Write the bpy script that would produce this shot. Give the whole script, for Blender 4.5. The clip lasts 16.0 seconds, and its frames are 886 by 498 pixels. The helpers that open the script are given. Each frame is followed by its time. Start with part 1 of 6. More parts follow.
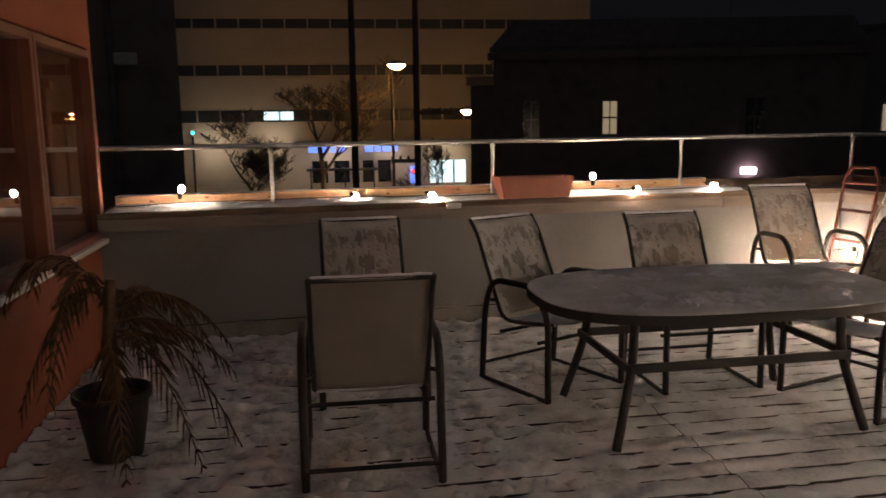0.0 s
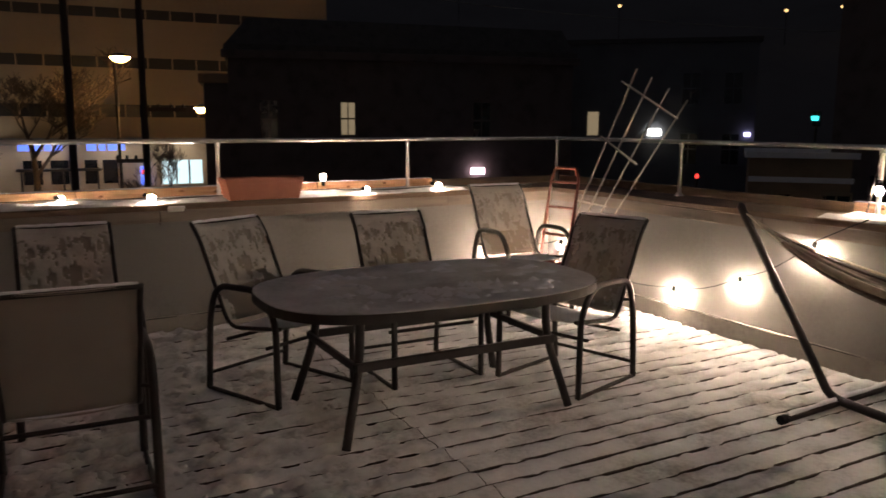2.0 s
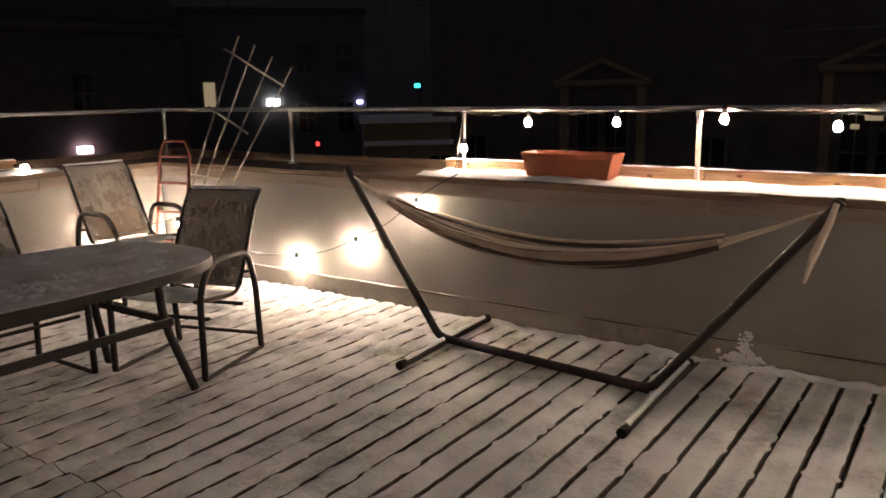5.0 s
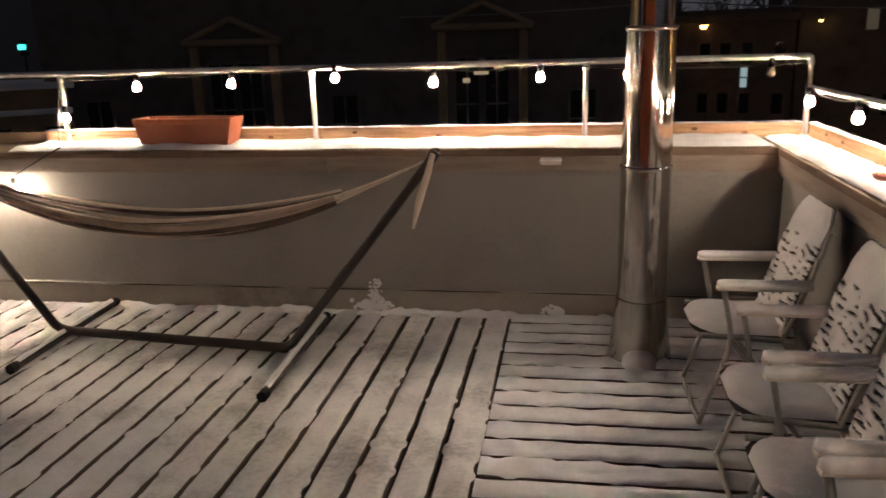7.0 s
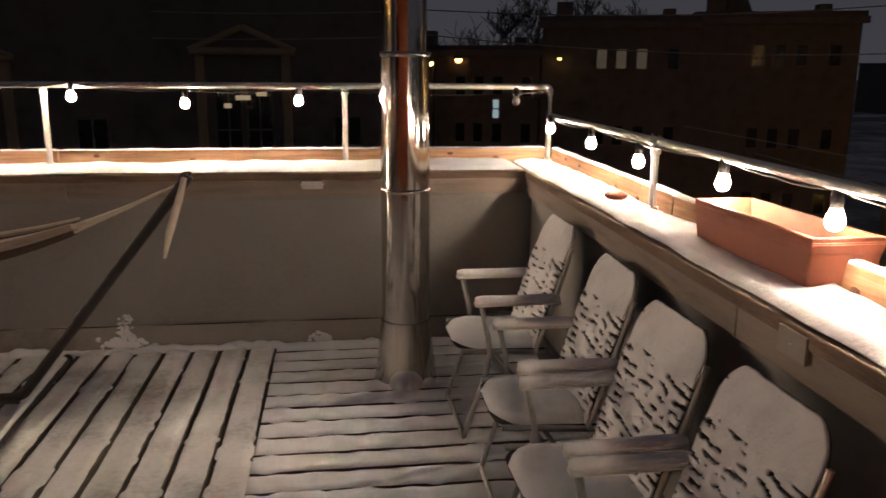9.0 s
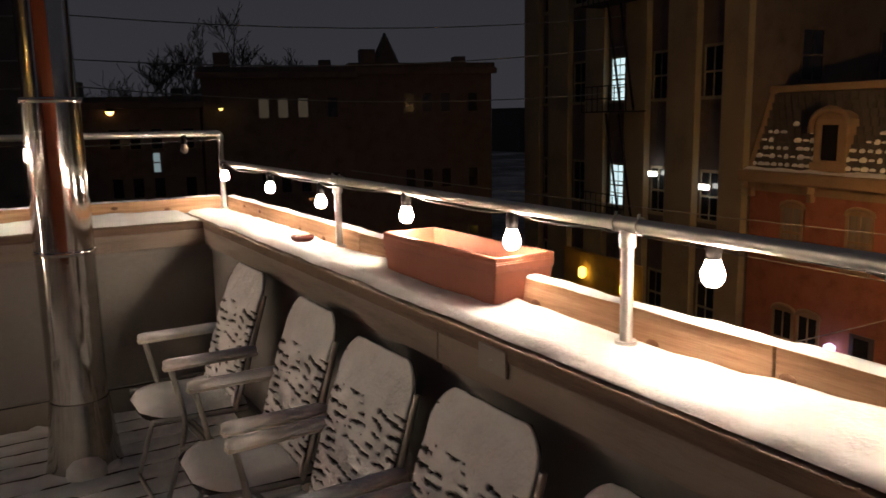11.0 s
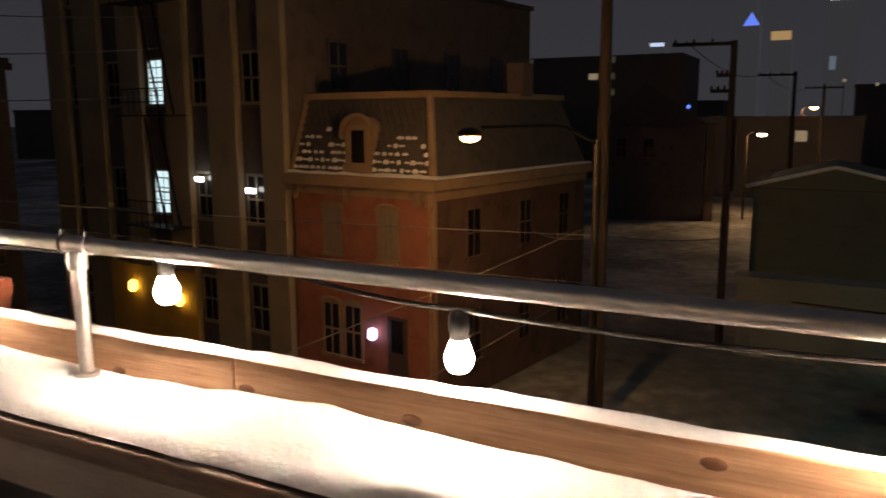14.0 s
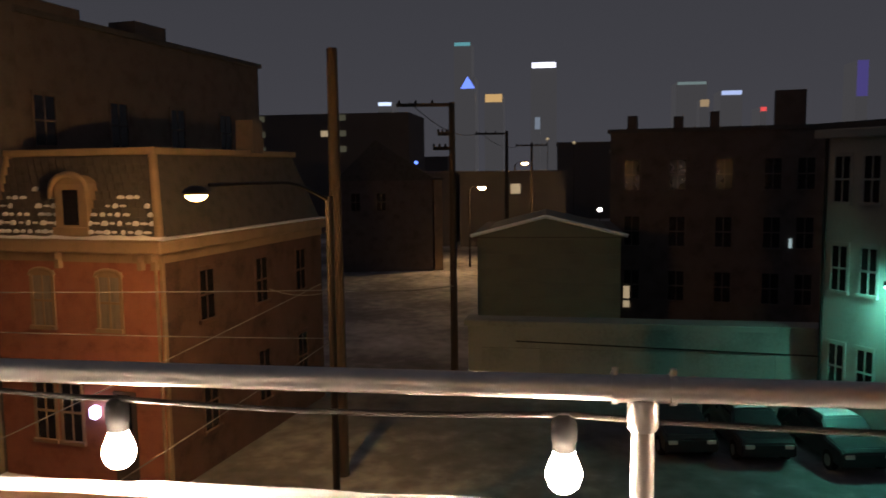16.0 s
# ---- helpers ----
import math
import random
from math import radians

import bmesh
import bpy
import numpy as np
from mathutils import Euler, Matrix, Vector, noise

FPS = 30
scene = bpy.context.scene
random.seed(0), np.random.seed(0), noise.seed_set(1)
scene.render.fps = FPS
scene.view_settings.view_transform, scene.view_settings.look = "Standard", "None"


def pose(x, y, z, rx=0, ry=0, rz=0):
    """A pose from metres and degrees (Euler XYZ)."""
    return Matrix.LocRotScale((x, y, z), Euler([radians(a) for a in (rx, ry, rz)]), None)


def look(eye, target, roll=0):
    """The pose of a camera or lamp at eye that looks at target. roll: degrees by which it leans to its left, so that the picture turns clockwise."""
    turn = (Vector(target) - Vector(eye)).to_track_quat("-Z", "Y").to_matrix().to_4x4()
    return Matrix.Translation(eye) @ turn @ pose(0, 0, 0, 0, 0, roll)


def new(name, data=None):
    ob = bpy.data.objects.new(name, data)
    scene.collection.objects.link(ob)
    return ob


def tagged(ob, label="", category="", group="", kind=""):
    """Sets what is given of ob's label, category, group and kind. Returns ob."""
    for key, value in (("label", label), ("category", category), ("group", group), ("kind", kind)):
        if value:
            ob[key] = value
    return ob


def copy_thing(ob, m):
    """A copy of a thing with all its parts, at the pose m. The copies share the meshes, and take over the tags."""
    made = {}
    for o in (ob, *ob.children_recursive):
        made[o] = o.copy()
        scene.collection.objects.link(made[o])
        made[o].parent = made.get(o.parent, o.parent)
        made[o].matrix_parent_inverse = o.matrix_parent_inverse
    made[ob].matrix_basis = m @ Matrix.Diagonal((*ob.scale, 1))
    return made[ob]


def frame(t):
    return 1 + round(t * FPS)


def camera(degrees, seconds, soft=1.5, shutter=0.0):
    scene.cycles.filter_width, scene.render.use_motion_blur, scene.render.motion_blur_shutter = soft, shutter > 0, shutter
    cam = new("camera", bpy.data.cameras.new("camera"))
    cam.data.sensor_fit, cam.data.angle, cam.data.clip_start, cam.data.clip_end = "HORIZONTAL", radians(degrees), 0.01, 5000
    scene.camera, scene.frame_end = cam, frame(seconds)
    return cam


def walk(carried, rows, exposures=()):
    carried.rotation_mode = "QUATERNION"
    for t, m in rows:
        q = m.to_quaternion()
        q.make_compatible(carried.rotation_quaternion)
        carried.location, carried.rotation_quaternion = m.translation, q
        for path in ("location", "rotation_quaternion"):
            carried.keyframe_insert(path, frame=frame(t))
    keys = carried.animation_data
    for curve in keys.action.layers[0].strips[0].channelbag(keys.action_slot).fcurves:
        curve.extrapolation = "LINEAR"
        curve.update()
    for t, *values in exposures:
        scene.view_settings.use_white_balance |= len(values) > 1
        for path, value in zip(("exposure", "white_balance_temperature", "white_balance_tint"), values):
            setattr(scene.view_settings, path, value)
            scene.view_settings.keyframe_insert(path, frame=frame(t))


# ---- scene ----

cam = camera(59.0, 16.0, soft=1.6, shutter=0.35)
# seconds, eye, heading to the left of +y, pitch, roll
WALK = [
    (0.0, -1.213, -4.608, 1.534, 80.18, -9.01, -0.77),
    (0.5, -1.206, -4.582, 1.535, 75.98, -9.52, -0.86),
    (1.0, -1.213, -4.550, 1.533, 71.40, -9.44, -0.79),
    (1.5, -1.215, -4.524, 1.532, 66.42, -9.53, -0.17),
    (2.0, -1.219, -4.495, 1.533, 61.49, -9.06, 0.27),
    (2.5, -1.219, -4.463, 1.532, 56.65, -8.66, 0.21),
    (3.0, -1.210, -4.427, 1.531, 51.47, -8.50, -0.09),
    (3.5, -1.216, -4.395, 1.528, 44.79, -8.11, -0.16),
    (3.7, -1.215, -4.387, 1.526, 42.72, -8.18, -0.23),
    (6.0, -1.135, -4.336, 1.513, 24.75, -13.94, -1.74),
    (6.5, -1.086, -4.302, 1.517, 16.10, -14.91, -2.03),
    (7.0, -1.068, -4.294, 1.519, 9.56, -14.70, -1.64),
    (7.5, -1.046, -4.292, 1.519, 5.50, -14.58, -1.44),
    (8.0, -1.031, -4.287, 1.517, 1.51, -14.12, -1.16),
    (10.3, -1.057, -4.153, 1.461, -23.90, -10.50, 0.36),
    (10.5, -1.062, -4.146, 1.460, -26.91, -10.17, -0.20),
    (11.0, -1.050, -4.153, 1.463, -31.23, -9.53, -1.02),
    (11.5, -0.991, -4.174, 1.465, -34.16, -9.40, -0.86),
    (12.0, -0.948, -4.192, 1.463, -39.05, -9.58, -0.60),
    (12.5, -0.925, -4.203, 1.462, -45.88, -9.37, -0.26),
    (13.0, -0.897, -4.203, 1.461, -51.83, -9.62, -0.20),
    (13.5, -0.878, -4.218, 1.462, -56.98, -9.75, -0.52),
    (14.0, -0.862, -4.244, 1.468, -63.18, -9.58, -0.33),
    (14.5, -0.863, -4.276, 1.480, -69.57, -9.29, -0.08),
    (15.0, -0.855, -4.297, 1.489, -74.38, -8.35, -0.33),
    (15.5, -0.837, -4.321, 1.492, -78.08, -6.98, -0.73),
    (16.0, -0.819, -4.349, 1.493, -82.19, -5.74, -0.73),
]


def row(t, x, y, z, yaw, pitch, roll):
    a, b = radians(yaw), radians(pitch)
    ahead = Vector((-math.sin(a) * math.cos(b), math.cos(a) * math.cos(b), math.sin(b)))
    eye = Vector((x, y, z))
    return t, look(eye, eye + ahead, roll)


walk(cam, [row(*r) for r in WALK], exposures=[(0.0, 0.34), (0.7, 0.10), (2.0, 0.11), (3.7, 0.17), (6.0, 0.46), (8.2, 0.53), (10.3, 0.06), (11.5, -0.08), (13.5, -0.05), (14.5, 0.10), (15.2, 0.22), (16.0, 0.68)])

# ---- night sky ----
world = bpy.data.worlds.new("night")
scene.world = world
world.use_nodes = True
wn, wl = world.node_tree.nodes, world.node_tree.links
w_geo = wn.new("ShaderNodeTexCoord")
w_sep = wn.new("ShaderNodeSeparateXYZ")
w_ramp = wn.new("ShaderNodeValToRGB")
w_ramp.color_ramp.elements[0].position, w_ramp.color_ramp.elements[0].color = 0.46, (0.0266, 0.0262, 0.0312, 1)
w_ramp.color_ramp.elements[1].position, w_ramp.color_ramp.elements[1].color = 0.75, (0.0150, 0.0155, 0.0190, 1)
w_map = wn.new("ShaderNodeMath")
w_map.operation = "MULTIPLY_ADD"
w_map.inputs[1].default_value, w_map.inputs[2].default_value = 0.5, 0.5
wl.new(w_geo.outputs["Generated"], w_sep.inputs[0])
wl.new(w_sep.outputs["Z"], w_map.inputs[0])
wl.new(w_map.outputs[0], w_ramp.inputs[0])
wl.new(w_ramp.outputs[0], wn["Background"].inputs["Color"])
wn["Background"].inputs["Strength"].default_value = 1.35

BULB = 235.0        # radiance of a string-light bulb
SODIUM = 680.0      # radiance of a street lamp

# ---- materials ----


def material(name, color, rough=0.7, metal=0.0, vary=0.25, scale=6.0, fine=60.0, bump=0.15, stretch=(1, 1, 1), dark=None, spec=0.5, tint=None, coords="Object"):
    """A surface with variation at two scales and fine relief."""
    m = bpy.data.materials.new(name)
    m.use_nodes = True
    n, l = m.node_tree.nodes, m.node_tree.links
    b = n["Principled BSDF"]
    b.inputs["Roughness"].default_value, b.inputs["Metallic"].default_value = rough, metal
    b.inputs["Specular IOR Level"].default_value = spec
    tc, mp = n.new("ShaderNodeTexCoord"), n.new("ShaderNodeMapping")
    mp.inputs["Scale"].default_value = stretch
    l.new(tc.outputs[coords], mp.inputs["Vector"])
    info = n.new("ShaderNodeObjectInfo")
    off = n.new("ShaderNodeVectorMath")
    off.operation = "MULTIPLY_ADD"
    off.inputs[1].default_value = (7.3, 5.1, 3.7)
    l.new(info.outputs["Random"], off.inputs[0])
    l.new(mp.outputs[0], off.inputs[2])
    big, small = n.new("ShaderNodeTexNoise"), n.new("ShaderNodeTexNoise")
    for node, s in ((big, scale), (small, fine)):
        node.inputs["Scale"].default_value, node.inputs["Detail"].default_value = s, 4.0
        l.new(off.outputs[0], node.inputs["Vector"])
    mixf = n.new("ShaderNodeMath")
    mixf.operation = "MULTIPLY_ADD"
    mixf.inputs[1].default_value = 0.35
    l.new(small.outputs["Fac"], mixf.inputs[0])
    l.new(big.outputs["Fac"], mixf.inputs[2])
    ramp = n.new("ShaderNodeValToRGB")
    d = dark or [c * (1 - vary) for c in color]
    t = tint or [min(1.0, c * (1 + 0.4 * vary)) for c in color]
    ramp.color_ramp.elements[0].position, ramp.color_ramp.elements[0].color = 0.42, (*d, 1)
    ramp.color_ramp.elements[1].position, ramp.color_ramp.elements[1].color = 0.92, (*t, 1)
    mid = ramp.color_ramp.elements.new(0.66)
    mid.color = (*color, 1)
    l.new(mixf.outputs[0], ramp.inputs[0])
    l.new(ramp.outputs[0], b.inputs["Base Color"])
    if bump:
        bp = n.new("ShaderNodeBump")
        bp.inputs["Strength"].default_value, bp.inputs["Distance"].default_value = bump, 0.02
        l.new(mixf.outputs[0], bp.inputs["Height"])
        l.new(bp.outputs[0], b.inputs["Normal"])
    return m


def glow(name, color, strength):
    m = bpy.data.materials.new(name)
    m.use_nodes = True
    b = m.node_tree.nodes["Principled BSDF"]
    b.inputs["Base Color"].default_value = (0.12, 0.12, 0.12, 1)
    b.inputs["Emission Color"].default_value = (*color, 1)
    b.inputs["Emission Strength"].default_value = strength
    return m


def clear_glass(name):
    m = bpy.data.materials.new(name)
    m.use_nodes = True
    b = m.node_tree.nodes["Principled BSDF"]
    b.inputs["Transmission Weight"].default_value, b.inputs["Roughness"].default_value = 1.0, 0.02
    b.inputs["IOR"].default_value = 1.5
    return m


SNOW = material("snow", (0.80, 0.80, 0.82), 0.85, vary=0.10, scale=9, fine=90, bump=0.35, spec=0.2)
DECK_SNOW = material("trodden_snow", (0.71, 0.70, 0.70), 0.85, vary=0.42, scale=3.5, fine=45, bump=0.6, spec=0.2)
SLUSH = material("trampled_slush", (0.65, 0.64, 0.64), 0.8, vary=0.5, scale=4.0, fine=38, bump=0.6, spec=0.25, tint=(0.74, 0.73, 0.73), dark=(0.38, 0.37, 0.365))
DECK = material("wet_deck_wood", (0.075, 0.052, 0.040), 0.6, vary=0.4, scale=5, fine=40, stretch=(1, 14, 14))
FASCIA = material("weathered_wood", (0.17, 0.115, 0.08), 0.75, vary=0.45, scale=3, fine=30, stretch=(1, 12, 12), bump=0.3)
PINE = material("fresh_pine", (0.46, 0.265, 0.145), 0.85, vary=0.35, scale=3, fine=16, stretch=(1, 9, 16), bump=0.15, tint=(0.62, 0.40, 0.24))
KNOT = material("knot", (0.20, 0.09, 0.04), 0.6)
FASCIA_GREY = material("weathered_grey_board", (0.27, 0.225, 0.19), 0.8, vary=0.3, scale=2.5, fine=30, stretch=(1, 8, 8), bump=0.2)
STUCCO = material("painted_wall", (0.265, 0.252, 0.243), 0.85, vary=0.16, scale=1.6, fine=40, bump=0.12)
CURB = material("roof_curb", (0.29, 0.265, 0.24), 0.8, vary=0.35, scale=2.5, fine=30)
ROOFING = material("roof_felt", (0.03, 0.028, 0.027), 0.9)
RAIL = material("galvanised_pipe", (0.62, 0.61, 0.60), 0.42, metal=0.85, vary=0.18, scale=8, fine=80, bump=0.05)
STEEL = material("stainless_flue", (0.50, 0.475, 0.45), 0.11, metal=1.0, vary=0.22, scale=2.2, fine=18, bump=0.05)
BRONZE = material("dark_bronze_paint", (0.018, 0.013, 0.011), 0.5, vary=0.3, scale=10, fine=90, bump=0.05)
SLING = material("sling_mesh", (0.34, 0.30, 0.265), 0.85, vary=0.08, scale=5, fine=240, bump=0.25)
SLING_SNOW = material("frosted_sling", (0.46, 0.43, 0.40), 0.85, vary=0.15, scale=9, fine=60, bump=0.4, tint=(0.50, 0.475, 0.45))
TABLE = material("frosted_table_top", (0.62, 0.61, 0.60), 0.8, vary=0.4, scale=3.5, fine=40, bump=0.3, tint=(0.78, 0.77, 0.76), dark=(0.40, 0.39, 0.38))
TERRACOTTA = material("terracotta_plastic", (0.42, 0.145, 0.085), 0.5, vary=0.15, scale=6, fine=60, bump=0.05)
SOIL = material("soil", (0.08, 0.05, 0.035), 0.95, vary=0.5, scale=20, fine=80, bump=0.6)
RUBBER = material("black_rubber", (0.012, 0.011, 0.011), 0.65, vary=0.2, spec=0.25)
CABLE = material("black_cable", (0.02, 0.019, 0.018), 0.45, vary=0.2)
ALU = material("aluminium_tube", (0.45, 0.44, 0.43), 0.4, metal=0.8, vary=0.2, scale=10, fine=80, bump=0.05)
WEB = material("dark_webbing", (0.05, 0.045, 0.042), 0.8, vary=0.4, scale=20, fine=120)
# cream and brown exaggerate subtle stripes to paint lit ridges and shaded folds
HAMMOCK_LIT = material("cotton_cream_lit", (0.66, 0.57, 0.47), 0.9, vary=0.2, scale=12, fine=150, bump=0.3)
HAMMOCK_SHADE = material("cotton_brown_shade", (0.075, 0.052, 0.043), 0.9, vary=0.25, scale=12, fine=150, bump=0.3)
HAMMOCK_C = material("cotton_taupe", (0.36, 0.285, 0.235), 0.9, vary=0.25, scale=12, fine=150, bump=0.3)
ROPE = material("rope", (0.62, 0.55, 0.46), 0.9, vary=0.2, scale=30, fine=200, bump=0.3)
WHITE = material("white_plastic", (0.74, 0.71, 0.66), 0.5, vary=0.12)
TRELLIS = material("pale_trellis_wood", (0.55, 0.49, 0.42), 0.8, vary=0.25, scale=6, fine=60)
RED_METAL = material("red_painted_steel", (0.14, 0.034, 0.021), 0.45, vary=0.3, scale=8, fine=60)
ORANGE_WALL = material("rust_red_render", (0.30, 0.075, 0.032), 0.85, vary=0.2, scale=1.5, fine=30)
RUST_FRAME = material("rust_red_frame", (0.17, 0.048, 0.024), 0.6, vary=0.25)
DARK_FRAME = material("dark_window_frame", (0.055, 0.042, 0.035), 0.5, vary=0.2)
DRY_PALM = material("dry_palm_leaf", (0.13, 0.070, 0.032), 0.8, vary=0.45, scale=10, fine=60)
BLACK_POT = material("black_plastic_pot", (0.02, 0.018, 0.017), 0.45)
BULB_GLOW = glow("bulb_glow", (1.0, 0.75, 0.55), BULB)
BULB_SOFT = glow("bulb_glow_soft", (1.0, 0.75, 0.55), BULB * 1.45)
BULB_RAIL = glow("bulb_glow_rail", (1.0, 0.75, 0.55), BULB * 2.4)
BULB_BRIGHT = glow("bulb_glow_bright", (1.0, 0.75, 0.55), BULB * 3.5)
DARK_PANE = material("dark_pane", (0.014, 0.014, 0.016), 0.12, vary=0.3, scale=1, fine=6, bump=0.0)
GLASS = clear_glass("window_glass")
DEAD_BULB = material("unlit_frosted_bulb", (0.16, 0.15, 0.14), 0.15, vary=0.1)

# ---- building blocks ----


def thing(name, m, label, category, group="", kind=""):
    ob = new(name)
    ob.empty_display_size = 0.1
    ob.matrix_basis = m
    return tagged(ob, label, category, group, kind)


def part(name, bm, mat, parent=None, label="", smooth=False, extra=()):
    """Links a bmesh as one mesh object under a thing or a part."""
    me = bpy.data.meshes.new(name)
    bm.to_mesh(me)
    bm.free()
    for mm in (mat, *extra):
        me.materials.append(mm)
    if smooth:
        me.shade_smooth()
    ob = new(name, me)
    if parent is not None:
        ob.parent = parent
    return tagged(ob, label)


def whole(name, bm, mat, label, category, group="", kind="", smooth=False, extra=()):
    return tagged(part(name, bm, mat, None, label, smooth, extra), label, category, group, kind)


def box(bm, x0, x1, y0, y1, z0, z1, bevel=0.0, m=None, mi=0):
    r = bmesh.ops.create_cube(bm, size=1.0)
    vs = r["verts"]
    mat4 = Matrix.LocRotScale(((x0 + x1) / 2, (y0 + y1) / 2, (z0 + z1) / 2), None, (abs(x1 - x0), abs(y1 - y0), abs(z1 - z0)))
    bmesh.ops.transform(bm, matrix=(m @ mat4) if m else mat4, verts=vs)
    faces = {f for v in vs for f in v.link_faces}
    if bevel:
        es = list({e for v in vs for e in v.link_edges})
        out = bmesh.ops.bevel(bm, geom=es, offset=bevel, segments=2, affect="EDGES", profile=0.5)
        faces = set(out["faces"]) | {f for f in faces if f.is_valid}
    for f in faces:
        f.material_index = mi
    return bm


def bx(*a, **k):
    return box(bmesh.new(), *a, **k)


def tube(bm, pts, r, seg=8, cap=True, radii=None):
    """A round bar along a line of points."""
    pts = [Vector(p) for p in pts]
    rings = []
    for i, p in enumerate(pts):
        d = (pts[min(i + 1, len(pts) - 1)] - pts[max(i - 1, 0)]).normalized()
        u = d.orthogonal().normalized() if i == 0 else (u - d * u.dot(d)).normalized()
        v = d.cross(u)
        rr = radii[i] if radii else r
        rings.append([bm.verts.new(p + (u * math.cos(2 * math.pi * k / seg) + v * math.sin(2 * math.pi * k / seg)) * rr) for k in range(seg)])
    for a, b in zip(rings, rings[1:]):
        for k in range(seg):
            f = bm.faces.new((a[k], a[(k + 1) % seg], b[(k + 1) % seg], b[k]))
            f.smooth = True
    if cap:
        bm.faces.new([bm.verts.new(v.co) for v in rings[0][::-1]])
        bm.faces.new([bm.verts.new(v.co) for v in rings[-1]])
    return bm


def tb(pts, r, seg=8, **k):
    return tube(bmesh.new(), pts, r, seg, **k)


def bend(pts, r, n=4):
    """Rounds the corners of a line of points."""
    pts = [Vector(p) for p in pts]
    out = [pts[0]]
    for a, b, c in zip(pts, pts[1:], pts[2:]):
        d1, d2 = (a - b), (c - b)
        k = min(r, d1.length * 0.48, d2.length * 0.48)
        s, e = b + d1.normalized() * k, b + d2.normalized() * k
        for i in range(n + 1):
            t = i / n
            out.append(s * (1 - t) ** 2 + b * 2 * t * (1 - t) + e * t * t)
    out.append(pts[-1])
    return out


def lathe(bm, profile, seg=16, at=(0, 0, 0)):
    """A turned shape from (radius, height) pairs."""
    rings = [[bm.verts.new((at[0] + r * math.cos(2 * math.pi * k / seg), at[1] + r * math.sin(2 * math.pi * k / seg), at[2] + z)) for k in range(seg)] for r, z in profile]
    for a, b in zip(rings, rings[1:]):
        for k in range(seg):
            f = bm.faces.new((a[k], a[(k + 1) % seg], b[(k + 1) % seg], b[k]))
            f.smooth = True
    bm.faces.new([bm.verts.new(v.co) for v in rings[0][::-1]])
    bm.faces.new([bm.verts.new(v.co) for v in rings[-1]])
    return bm


def lumps(bm, length, y0, y1, z0, thick, amp, step=0.05, ny=8, seed=0.0, freq=6.0, fade=0.03):
    """A blanket of snow along x from 0 to length, with soft ends and an uneven top."""
    nx = max(2, int(length / step))
    grid = []
    for i in range(nx + 1):
        x = length * i / nx
        line = []
        for j in range(ny + 1):
            v = j / ny
            e = 0.012 * noise.noise((x * 5, seed, 3.1))
            y = y0 + (y1 - y0) * v + (e if j in (0, ny) else 0)
            h = thick + amp * noise.noise((x * freq * 0.35, y * freq, seed)) + amp * 0.5 * noise.noise((x * freq * 1.5, y * freq * 2, seed + 9))
            if j in (0, ny):
                h *= 0.25
            if i in (0, nx):
                h *= 0.3
            line.append(bm.verts.new((x, y, z0 + max(h, 0.003))))
        grid.append(line)
    for a, b in zip(grid, grid[1:]):
        for j in range(ny):
            f = bm.faces.new((a[j], b[j], b[j + 1], a[j + 1]))
            f.smooth = True
    return bm


def along(p0, p1):
    """The pose of a wall that starts at p0 and runs to p1: x along it, y outwards to its left."""
    d = Vector(p1) - Vector(p0)
    return Matrix.Translation((p0[0], p0[1], 0)) @ Matrix.Rotation(math.atan2(d.y, d.x), 4, "Z"), d.length


# ---- terrace: parapets ----
CAP, RAIL_Z, LOW_RAIL_Z = 0.95, 1.398, 1.23
A0, A1 = (-6.95, -6.05), (-7.32, 0.0)
B0, B1 = (-7.32, 0.0), (0.0, 0.0)
C0, C1 = (0.0, 0.0), (-0.07, -6.05)


